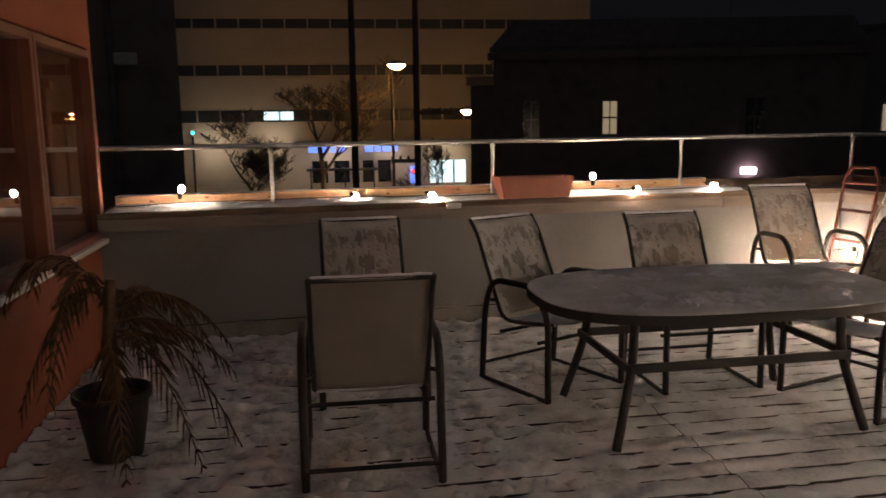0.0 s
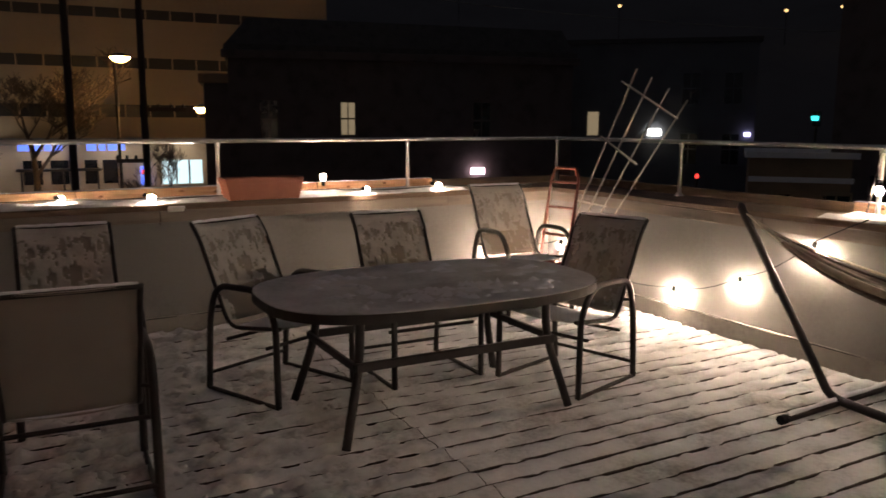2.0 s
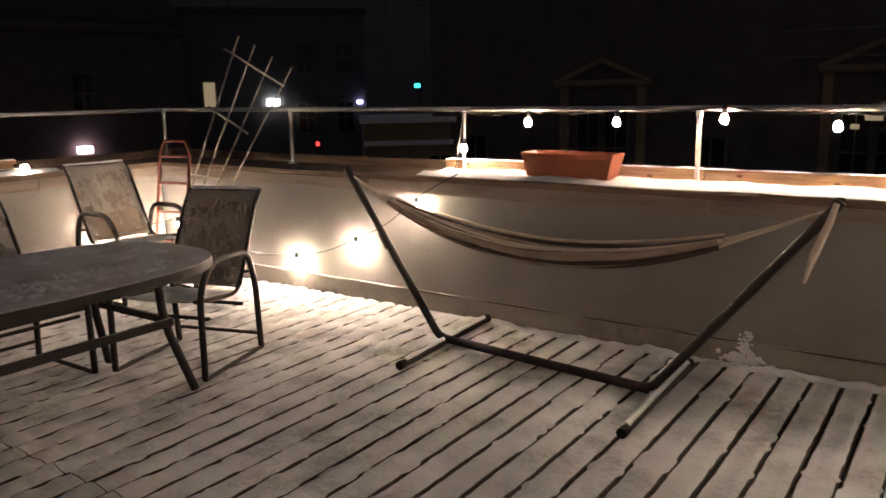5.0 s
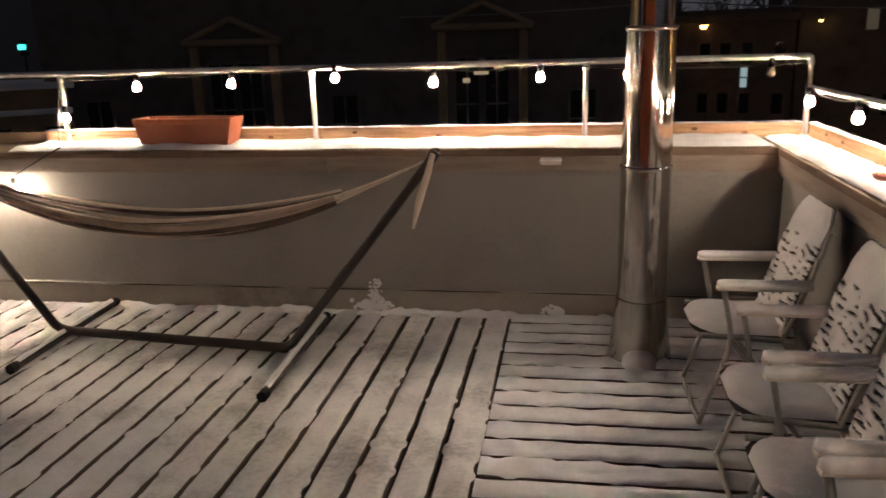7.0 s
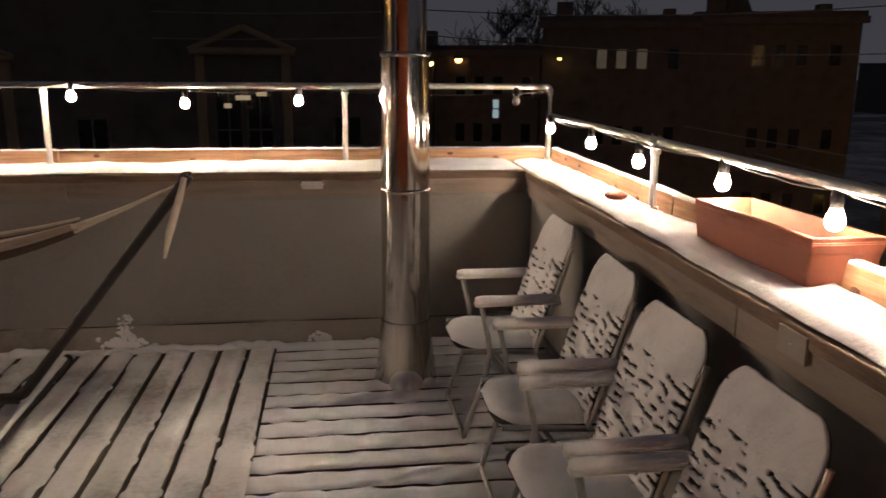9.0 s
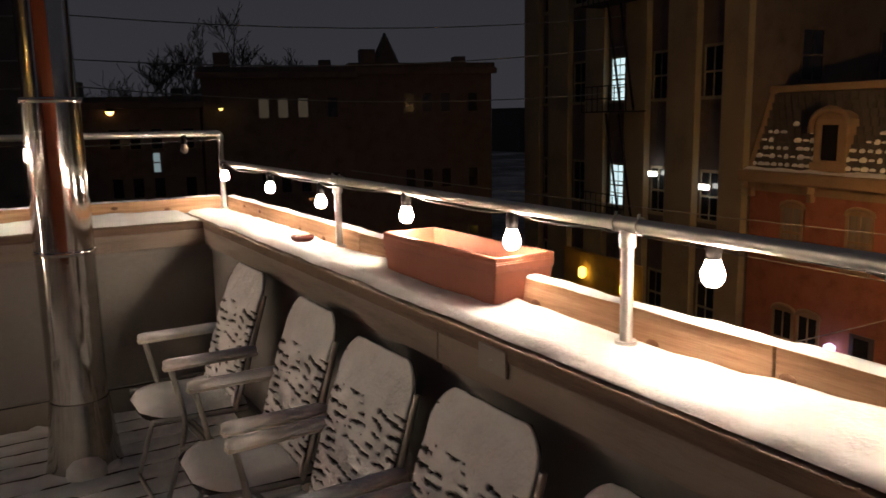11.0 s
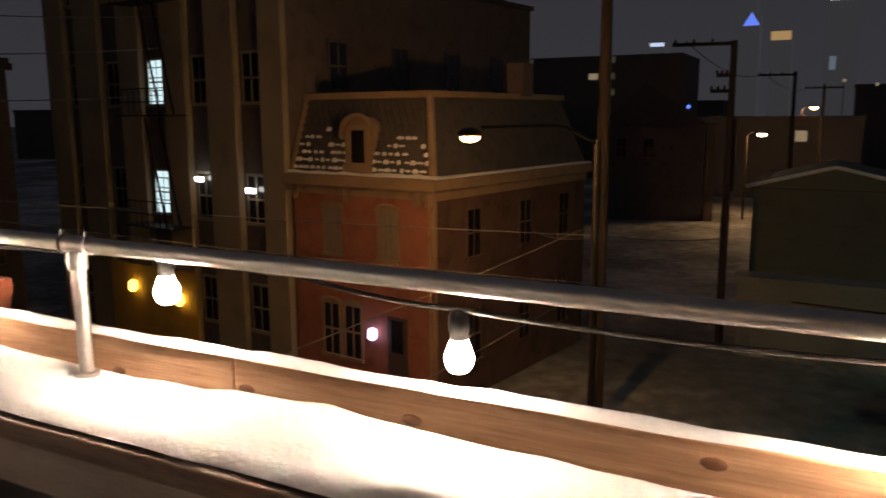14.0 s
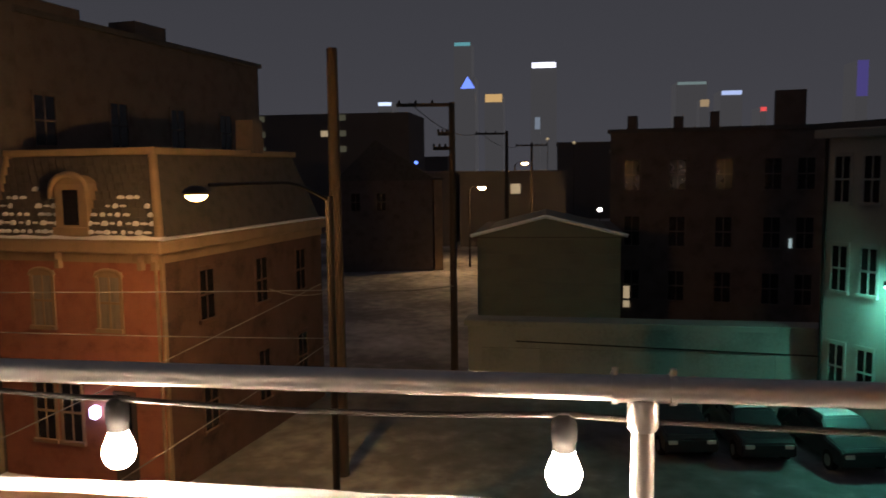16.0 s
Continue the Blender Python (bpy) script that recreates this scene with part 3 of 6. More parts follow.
for sy in (-1, 1):
    part("cross_brace", bx(-0.335, 0.335, 0.56 * sy - 0.011, 0.56 * sy + 0.011, 0.378, 0.419, bevel=0.004), BRONZE, table)
    part("apron_bar", bx(-0.32, 0.32, 0.5 * sy - 0.015, 0.5 * sy + 0.015, 0.645, 0.675, bevel=0.004), BRONZE, table)
rng = random.Random(5)
bm = bmesh.new()
for k in range(125):
    a, q = rng.uniform(0, 6.28), rng.uniform(0.45, 0.92)
    cx, cy, r = 0.5 * q * math.cos(a), 0.84 * q * math.sin(a), rng.uniform(0.02, 0.055)
    if k > 34:
        cx, cy, r = rng.uniform(0.15, 0.44), rng.gauss(0.05, 0.33), rng.uniform(0.010, 0.032)
        if abs(cy) > 0.6:
            continue
    ring, top = [], bm.verts.new((cx, cy, 0.7195 + rng.uniform(0.010, 0.028)))
    for i in range(9):
        t = 2 * math.pi * i / 9
        rr = r * rng.uniform(0.6, 1.3)
        ring.append(bm.verts.new((cx + rr * math.cos(t), cy + 1.3 * rr * math.sin(t), 0.7195)))
    for i in range(9):
        bm.faces.new((ring[i], ring[(i + 1) % 9], top))
tagged(part("snow_clump", bm, SNOW, table, "scattered clumps of snow", smooth=True), kind="stuff")


def lawn_chair(m, label):
    """Folding webbed chair, facing -x; its back leans to x = 0."""
    c = thing("lawn_chair", m, label, "chair", "folding chairs along the parapet")
    w = 0.205
    # tubes
    for s in (-1, 1):
        y = w * s
        part("back_tube", tb(bend([(-0.245, y, 0.36), (-0.19, y, 0.50), (-0.09, y, 0.80)], 0.1), 0.011, 8), ALU, c)
        part("front_leg", tb(bend([(-0.49, y * 1.06, 0.575), (-0.44, y * 1.06, 0.36), (-0.56, y * 1.06, 0.012)], 0.08), 0.011, 8), ALU, c)
        part("rear_leg", tb([(-0.46, y * 0.95, 0.38), (-0.16, y * 0.95, 0.012)], 0.011, 8), ALU, c)
        part("seat_rail", tb([(-0.57, y, 0.385), (-0.19, y, 0.365)], 0.011, 8), ALU, c)
        arm = part("armrest", bx(-0.52, -0.14, y * 1.06 - 0.02, y * 1.06 + 0.02, 0.575, 0.592, bevel=0.006), WHITE, c, "white plastic armrest")
        sn = lathe(bmesh.new(), [(0.001, -0.19), (0.020, -0.185), (0.026, -0.16), (0.024, 0.0), (0.025, 0.15), (0.018, 0.185), (0.001, 0.19)], 10)
        bmesh.ops.transform(sn, matrix=pose(-0.33, y * 1.06, 0.598, 0, 90, 0) @ Matrix.Diagonal((0.8, 1.0, 1.0, 1)), verts=sn.verts)
        part("snow_ridge", sn, SNOW, arm, "rounded ridge of snow", smooth=True)
    part("foot_bar", tb([(-0.56, -w * 1.06, 0.014), (-0.56, w * 1.06, 0.014)], 0.011, 8), ALU, c)
    part("foot_bar", tb([(-0.16, -w * 0.95, 0.014), (-0.16, w * 0.95, 0.014)], 0.011, 8), ALU, c)
    # back: a rounded panel of straps with snow caught on it
    def edge(v):
        """Half width of the panel at the share v of its height."""
        return w * (1.0 if v < 0.80 else math.sqrt(max(0.0, 1 - ((v - 0.80) / 0.21) ** 2)) * 0.45 + 0.55)

    def on_back(v, off):
        return (-0.245 + 0.185 * v + off * 0.35 - 0.012 * math.sin(3.1 * v), 0.375 + 0.50 * v)

    bm = bmesh.new()
    rows = []
    for k in range(17):
        v = k / 16
        x, z = on_back(v, 0)
        rows.append([bm.verts.new((x, edge(v) * (j / 4 - 1), z)) for j in range(9)])
    for a, b in zip(rows, rows[1:]):
        for j in range(8):
            bm.faces.new((a[j], a[j + 1], b[j + 1], b[j]))
    bmesh.ops.solidify(bm, geom=bm.faces[:], thickness=0.012)
    bmesh.ops.recalc_face_normals(bm, faces=bm.faces[:])
    back = part("backrest", bm, WEB, c, "dark woven webbing", smooth=True)
    # snow on the back: whole at the top, broken lower down
    bm = bmesh.new()
    n, q = 104, 40
    vs = {}
    for k in range(n + 1):
        v = k / n
        x, z = on_back(v, 0)
        for j in range(q + 1):
            u = 2 * j / q - 1
            t = 0.010 + 0.004 * noise.noise((u * 5, v * 9, 3.3))
            vs[k, j] = bm.verts.new((x - t, edge(v) * 0.985 * u, z + 0.3 * t))
    for k in range(n):
        v = k / n
        for j in range(q):
            u = 2 * j / q - 1
            wave = v + 0.014 * math.sin(4 * u + 9 * v) + 0.012 * noise.noise((u * 6, v * 14, 2.2))
            strap = abs((wave * 18) % 1 - 0.5) > 0.33 - 0.06 * u * u
            gate = noise.noise((u * 3.6, v * 16, 8.8)) + 0.45 * noise.noise((u * 10, v * 40, 1.8)) + 0.28 * abs(u) - 0.12
            bare = strap and gate > (0.0 if 0.05 < v < 0.62 else 0.12 if v < 0.72 else 0.9)
            if not bare:
                bm.faces.new((vs[k, j], vs[k, j + 1], vs[k + 1, j + 1], vs[k + 1, j]))
    bmesh.ops.delete(bm, geom=[v for v in bm.verts if not v.link_faces], context="VERTS")
    bmesh.ops.solidify(bm, geom=bm.faces[:], thickness=-0.008)
    bmesh.ops.recalc_face_normals(bm, faces=bm.faces[:])
    part("snow_crust", bm, SNOW, back, "crust of snow on the webbing", smooth=True)
    bm = bmesh.new()
    prof = [(0.0, 0.19), (0.03, 0.205), (0.30, 0.205), (0.365, 0.19), (0.395, 0.15), (0.405, 0.08)]
    rows = []
    for d, hw in prof:
        rows.append([(-0.19 - d, hw * (j / 6 - 1), 0.375 + 0.02 * d) for j in range(13)])
    lo = [[bm.verts.new((x, y, z)) for x, y, z in r] for r in rows]
    for a, b in zip(lo, lo[1:]):
        for j in range(12):
            bm.faces.new((a[j], a[j + 1], b[j + 1], b[j]))
    bmesh.ops.solidify(bm, geom=bm.faces[:], thickness=0.012)
    bmesh.ops.recalc_face_normals(bm, faces=bm.faces[:])
    seat = part("seat", bm, WEB, c, "dark woven webbing", smooth=True)
    bm = bmesh.new()
    hi = []
    for i in range(13):
        d = 0.405 * i / 12
        hw = 0.20 if d < 0.30 else 0.20 - 0.115 * ((d - 0.30) / 0.105) ** 2
        hi.append([bm.verts.new((-0.19 - d, hw * (j / 6 - 1), 0.380 + 0.02 * d + (0.003 if j in (0, 12) or i == 12 else 0.024 + 0.007 * noise.noise((d * 9, j * 0.7, 5.0))))) for j in range(13)])
    for a, b in zip(hi, hi[1:]):
        for j in range(12):
            bm.faces.new((a[j], a[j + 1], b[j + 1], b[j]))
    bmesh.ops.recalc_face_normals(bm, faces=bm.faces[:])
    part("snow_cushion", bm, SNOW, seat, "smooth cushion of snow", smooth=True)
    return c


SLIM = Matrix.Diagonal((0.93, 1.0, 1.0, 1))
lawn = lawn_chair(pose(-0.03, -1.06, -0.004, 0, 0, 1) @ SLIM, "folding webbed lawn chair covered in snow beside the flue")
for x, y, r, k in ((-0.04, -1.77, -1, 0.985), (-0.05, -2.27, 2, 0.96), (-0.05, -2.79, 1, 0.955), (-0.05, -3.32, 3, 0.93)):
    tagged(copy_thing(lawn, pose(x, y, -0.004, 0, 0, r) @ SLIM @ Matrix.Diagonal((1, 1, k, 1))), "folding webbed lawn chair covered in snow against the parapet")

# steel flue
flue = thing("flue_pipe", pose(-0.725, -0.56, 0), "tall shiny stainless steel flue rising through the deck", "flue")
part("boot", lathe(bmesh.new(), [(0.165, -0.03), (0.150, 0.02), (0.130, 0.20), (0.122, 0.30)], 32), STEEL, flue, "flared flashing boot")
z = 0.29
for k, (r, h) in enumerate(((0.116, 0.66), (0.116, 0.62), (0.102, 0.75), (0.102, 0.75))):
    part("flue_section", lathe(bmesh.new(), [(r, z), (r, z + h)], 40), STEEL, flue)
    part("band", lathe(bmesh.new(), [(r + 0.001, z + h - 0.022), (r + 0.006, z + h - 0.018), (r + 0.006, z + h - 0.004), (r + 0.001, z + h)], 40), STEEL, flue, "steel locking band")
    z += h
bm = bmesh.new()
for k, (cx, cy, r, h) in enumerate(((-0.01, -0.125, 0.085, 0.085), (0.09, -0.10, 0.05, 0.03))):
    lathe(bm, [(r, 0), (r * 0.92, h * 0.45), (r * 0.6, h * 0.85), (0.01, h)], 14, (cx, cy, -0.005))
s = whole("snow", bm, SNOW, "small heap of snow at the foot of the flue", "snow", kind="stuff", smooth=True)
s.matrix_basis = pose(-0.725, -0.56, 0)
# drift against the parapet wall
s = whole("snow", lumps(bmesh.new(), 4.1, -0.085, -0.001, -0.012, 0.008, 0.045, 0.03, 6, 6.6, 11), SNOW, "low snow drift against the foot of the parapet", "snow", kind="stuff", smooth=True)
s.matrix_basis = pose(-4.4, 0, 0)
s = whole("snow", lumps(bmesh.new(), 3.0, -0.07, -0.001, -0.012, 0.008, 0.04, 0.03, 6, 8.6, 11), SNOW, "low snow drift in the corner of the parapet", "snow", kind="stuff", smooth=True)
s.matrix_basis = MA @ pose(0.5, 0, 0)
# snow splashed on the upstand
rng = random.Random(12)
bm = bmesh.new()
for cx, wide, high, n in ((-2.21, 0.115, 0.17, 150), (-1.17, 0.075, 0.05, 40)):
    for k in range(n):
        v = rng.random() ** 1.6
        u = rng.gauss(0, 0.48) * (1 - 0.75 * v)
        r = rng.uniform(0.005, 0.022) * (1 - 0.6 * v)
        z = 0.006 + high * v
        ring = [bm.verts.new((cx + wide * u + r * (0.7 + 0.5 * rng.random()) * math.cos(a * math.tau / 8), -0.001 if z < 0.125 else 0.029, z + r * (0.7 + 0.5 * rng.random()) * math.sin(a * math.tau / 8))) for a in range(8)]
        tip = bm.verts.new((cx + wide * u, (-0.001 if z < 0.125 else 0.029) - 0.006 - 0.004 * rng.random(), z))
        for a in range(8):
            bm.faces.new((ring[a], ring[(a + 1) % 8], tip))
whole("snow", bm, SNOW, "splash of snow stuck to the wall foot", "snow", kind="stuff", smooth=True)


def planter(m, label, wide, h, foot):
    """Window box on z = 0: a tapered trough with a double rim; foot is the share of the rim's length at its base."""
    p = thing("window_box", m, label, "planter", "terracotta planters on the parapet")
    bm = bmesh.new()
    a, b = wide / 2, 0.100

    def ring(k, z, inset=0.0):
        return [bm.verts.new((sx * (a * k - inset), sy * (b - a * (1 - k) * 0.35 - inset), z)) for sx, sy in ((-1, -1), (1, -1), (1, 1), (-1, 1))]

    mid = foot + (1 - foot) * 0.72
    rings = [ring(foot, 0.0), ring(mid, h - 0.042), ring(mid + 0.012, h - 0.040), ring(mid + 0.020, h - 0.016), ring(0.99, h - 0.014), ring(1.0, h), ring(1.0, h, 0.014), ring(0.965, h - 0.03, 0.012), ring(foot, 0.03, 0.010)]
    for r0, r1 in zip(rings, rings[1:]):
        for k in range(4):
            bm.faces.new((r0[k], r0[(k + 1) % 4], r1[(k + 1) % 4], r1[k]))
    bm.faces.new(rings[0][::-1])
    bm.faces.new(rings[-1])
    bmesh.ops.bevel(bm, geom=bm.edges[:], offset=0.0022, segments=2, affect="EDGES")
    part("box", bm, TERRACOTTA, p)
    part("soil", bx(-a * 0.88, a * 0.88, -b * 0.72, b * 0.72, 0.05, h - 0.055), SOIL, p, "dark soil dusted with snow")
    sn = part("snow_dust", lumps(bmesh.new(), wide * 0.84, -b * 0.68, b * 0.68, h - 0.056, 0.006, 0.010, 0.03, 8, 5.5, 9), SNOW, p, "thin snow on the soil", smooth=True)
    sn.location.x = -wide * 0.42
    return p


planter(pose(-3.385, 0.225, CAP + 0.012), "long terracotta plastic window box on the snowy parapet", 0.635, 0.165, 0.87)
planter(pose(0.198, -2.200, CAP + 0.012, 0, 0, 91), "terracotta plastic window box beside the low railing", 0.625, 0.136, 0.93)
planter(pose(-7.17, -2.85, CAP + 0.012, 0, 0, 94), "long terracotta plastic window box under a light cable", 0.62, 0.165, 0.87)

# hammock on its stand
stand = thing("hammock_stand", pose(0, 0, 0), "dark steel hammock stand on the snowy deck", "hammock stand")
part("base_beam", tb([(-3.84, -0.61, 0.045), (-3.2, -0.68, 0.045), (-2.48, -0.755, 0.045)], 0.026, 10), BRONZE, stand)
for a, b in (((-3.845, -0.08), (-3.775, -1.10)), ((-2.44, -0.24), (-2.405, -1.27))):
    f = part("foot", tb([(a[0], a[1], 0.030), (b[0], b[1], 0.030)], 0.023, 10), BRONZE, stand)
    part("snow_ridge", tb([(a[0] + (b[0] - a[0]) * u, a[1] + (b[1] - a[1]) * u, 0.046 + 0.004 * math.sin(23 * u)) for u in [0.04 + 0.92 * k / 16 for k in range(17)]], 0.016, 8), SNOW, f, "ridge of snow on the foot")
    for q in (a, b):
        part("end_cap", tb([(q[0], q[1] - 0.02, 0.030), (q[0], q[1] + 0.02, 0.030)], 0.026, 10), RUBBER, f)
LT, RT = Vector((-4.585, -0.575, 1.045)), Vector((-1.685, -0.72, 1.035))
part("upright", tb(bend([(-3.80, -0.612, 0.045), (-3.87, -0.605, 0.06), tuple(LT)], 0.04), 0.024, 10), BRONZE, stand)
part("upright", tb(bend([(-2.53, -0.75, 0.045), (-2.46, -0.757, 0.06), tuple(RT)], 0.04), 0.024, 10), BRONZE, stand)
for p, s in ((LT, -1), (RT, 1)):
    part("hook", tb(bend([tuple(p), (p.x + 0.01 * s, p.y, p.z + 0.012), (p.x - 0.03 * s, p.y, p.z + 0.012), (p.x - 0.045 * s, p.y, p.z - 0.03)], 0.03), 0.006, 6), BRONZE, stand)
part("sleeve", tb([(-4.245, -0.588, 0.56), (-4.305, -0.585, 0.65)], 0.0275, 10), BRONZE, stand)
part("sleeve", tb([(-2.20, -0.745, 0.39), (-2.135, -0.742, 0.47)], 0.0265, 10), BRONZE, stand)
hammock = thing("hammock", pose(0, 0, 0), "striped cotton hammock gathered and slung from its stand", "hammock")
HL, HR = Vector((-4.53, -0.58, 1.00)), Vector((-1.75, -0.72, 0.99))


def sling_line(t, dy, dz):
    p = HL.lerp(HR, t)
    k = math.sin(math.pi * min(1, max(0, (t - 0.02) / 0.96)))
    return (p.x, p.y + dy * k, p.z - 0.390 * 4 * t * (1 - t) * 0.93 + dz * k)


for k in range(15):
    off = (k - 7) / 7
    n = 28
    # 0 pale lit ridge, 1 plain fold, 2 painted shade between folds
    kind = (1, 0, 2)[k % 3]
    lift = (0.019, -0.003, 0.009)[kind] + (0.018 * off if off > 0 else 0.0)
    path = [sling_line(0.115 + 0.73 * i / n, 0.135 * off + 0.010 * math.sin(6 * i / n + k), 0.070 * off * off - 0.022 + 0.026 * math.sin(2.1 * k) + 0.007 * math.sin(8 * i / n + 2 * k) + lift) for i in range(n + 1)]
    radii = [(0.009, 0.0195, 0.013)[kind] * (0.62 + 0.38 * math.sin(math.pi * i / n)) for i in range(n + 1)]
    part("fold", tb(path, 0.03, 9, radii=radii), (HAMMOCK_LIT, HAMMOCK_C, HAMMOCK_SHADE)[kind], hammock, ("cream stripe with a ridge's light in its colour", "taupe cotton fold", "dark brown stripe with fold shade in its colour")[kind])
for end, t1 in ((HL, 0.115), (HR, 0.845)):
    for k in range(9):
        off = (k - 4) / 4
        part("cord", tb([tuple(end), tuple(end.lerp(Vector(sling_line(t1, 0.12 * off, 0.06 * off * off - 0.02)), 0.5) + Vector((0, 0, -0.006))), sling_line(t1, 0.14 * off, 0.065 * off * off - 0.02 + 0.03 * math.sin(2 * k))], 0.0045, 5), ROPE, hammock, "pale cotton cord")
part("rope_tail", tb([(-1.70, -0.75, 1.03), (-1.72, -0.77, 0.95), (-1.77, -0.78, 0.80), (-1.80, -0.78, 0.68)], 0.014, 7, radii=[0.012, 0.016, 0.018, 0.006]), ROPE, hammock, "loose rope end")

# trellis leaning in the corner
trellis = thing("trellis", pose(0, 0, 0), "pale wooden fan trellis leaning over the parapet", "trellis")
tops = ((-6.703, 0.452, 2.028), (-6.467, 0.415, 1.942), (-6.209, 0.369, 1.836), (-5.95, 0.327, 1.736))
for k, t in enumerate(tops):
    foot = Vector((-6.86 + 0.085 * k, -0.42, 0.0))
    bm = bx(-0.011, 0.011, -0.006, 0.006, 0, (Vector(t) - foot).length, bevel=0.002)
    d = (Vector(t) - foot).to_track_quat("Z", "Y").to_matrix().to_4x4()
    bmesh.ops.transform(bm, matrix=Matrix.Translation(foot) @ d, verts=bm.verts)
    part("slat", bm, TRELLIS, trellis)
for a, b in (((-6.82, 0.385, 1.925), (-5.98, 0.255, 1.585)), ((-6.83, 0.175, 1.43), (-6.25, 0.085, 1.205)), ((-6.88, -0.06, 0.86), (-6.43, -0.07, 0.84)), ((-6.90, -0.25, 0.42), (-6.52, -0.25, 0.42))):
    a, b = Vector(a), Vector(b)
    bm = bx(-0.011, 0.011, -0.006, 0.006, 0, (b - a).length, bevel=0.002)
    bmesh.ops.transform(bm, matrix=Matrix.Translation(a) @ (b - a).to_track_quat("Z", "Y").to_matrix().to_4x4(), verts=bm.verts)
    part("cross_slat", bm, TRELLIS, trellis)

# red hand truck
truck = thing("hand_truck", pose(-6.92, -0.30, 0, -10, 0, 12), "red steel hand truck leaning against the parapet", "hand truck")
for s in (-1, 1):
    part("side_tube", tb(bend([(0.16 * s, 0, 0.05), (0.16 * s, 0, 1.06), (0.11 * s, 0, 1.16)], 0.06), 0.014, 8), RED_METAL, truck)
    w = tb([(0.20 * s - 0.025, 0.07, 0.11), (0.20 * s + 0.025, 0.07, 0.11)], 0.105, 18)
    part("wheel", w, RUBBER, truck, "black rubber wheel")
for zz in (0.30, 0.55, 0.80, 1.03):
    part("cross_bar", tb([(-0.16, 0, zz), (0.16, 0, zz)], 0.012, 8), RED_METAL, truck)
part("handle", tb([(-0.11, 0, 1.16), (0.11, 0, 1.16)], 0.014, 8), RED_METAL, truck)
part("toe_plate", bx(-0.18, 0.18, -0.18, 0.0, 0.03, 0.04), RED_METAL, truck)

# small fittings on the parapets


def step_light(m, label):
    t = thing("step_light", m, label, "light fitting", "unlit fittings on the parapets")
    part("body", bx(-0.055, 0.055, -0.030, 0.0, 0.0, 0.02, bevel=0.006), WHITE, t, "white plastic body")
    part("visor", bx(-0.06, 0.06, -0.05, 0.002, 0.021, 0.028, bevel=0.003), WHITE, t)
    part("snow_cap", bx(-0.055, 0.055, -0.048, -0.004, 0.029, 0.040, bevel=0.005), SNOW, t, "little cap of snow")
    return t


sl = step_light(pose(-1.18, -0.006, 0.865), "small white step light under the coping, snow on top")
copy_thing(sl, MA @ pose(2.55, -0.006, 0.90))
plate = thing("cover_plate", MC @ pose(2.708, -0.007, 0.904), "small square grey cover plate on the fascia", "cover plate")
part("plate", bx(-0.056, 0.056, -0.009, 0.0, -0.032, 0.032, bevel=0.002), CURB, plate)
part("screw", lathe(bmesh.new(), [(0.004, -0.001), (0.004, 0.001)], 8, (0.0, -0.010, 0.0)), ALU, plate)
tray = thing("ashtray", pose(0.105, -1.14, CAP + 0.024), "small red ashtray with a yellow rim half buried in snow", "ashtray")
part("bowl", lathe(bmesh.new(), [(0.035, 0), (0.045, 0.008), (0.05, 0.022), (0.046, 0.022), (0.036, 0.010)], 20), RED_METAL, tray)
part("stub", tb([(-0.03, 0, 0.024), (0.03, 0.01, 0.026)], 0.004, 6), ROPE, tray)

# ---- rust-red stair house with its windows ----
SY = -6.05
house_wall = bmesh.new()
box(house_wall, -7.15, -7.03, SY - 0.3, SY, -0.3, 4.2)
box(house_wall, -7.03, -4.40, SY - 0.3, SY, 2.08, 4.2)
box(house_wall, -7.03, -4.40, SY - 0.3, SY, -0.3, 0.76)
box(house_wall, -4.40, 0.5, SY - 0.3, SY, -0.3, 4.2)
box(house_wall, -7.15, -7.03, SY - 3.0, SY - 0.3, -8, 4.2)
box(house_wall, 0.38, 0.5, SY - 3.0, SY - 0.3, -8, 4.2)
box(house_wall, -7.03, 0.38, SY - 3.0, SY - 2.9, -8, 4.2)
box(house_wall, -7.2, 0.55, SY - 3.0, SY + 0.03, 4.2, 4.35)
ws = whole("wall_south", house_wall, ORANGE_WALL, "rust-red rendered wall of the stair house", "wall", kind="structure")


def casement(x0, x1, z0, z1):
    w = thing("window", pose(0, 0, 0), "dark-framed window mirroring the street lights", "window", kind="structure")
    f = 0.05
    for a, b, c, d in ((x0, x0 + f, z0, z1), (x1 - f, x1, z0, z1), (x0 + f, x1 - f, z0, z0 + f), (x0 + f, x1 - f, z1 - f, z1)):
        part("window_frame", bx(a, b, SY - 0.10, SY + 0.025, c, d, bevel=0.006), RUST_FRAME, w)
    g = part("pane", bx(x0 + f, x1 - f, SY - 0.045, SY - 0.037, z0 + f, z1 - f), GLASS, w, "clear glass")
    g.visible_shadow = False
    part("sill", bx(x0 - 0.01, x1 + 0.01, SY - 0.02, SY + 0.06, z0 - 0.035, z0, bevel=0.006), WHITE, w, "snowy pale sill")


casement(-7.02, -5.86, 0.78, 2.06)
casement(-5.85, -4.41, 0.78, 2.06)
# near-black sheet added behind the panes for the unlit interior
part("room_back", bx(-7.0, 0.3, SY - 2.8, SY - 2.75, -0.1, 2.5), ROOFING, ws)

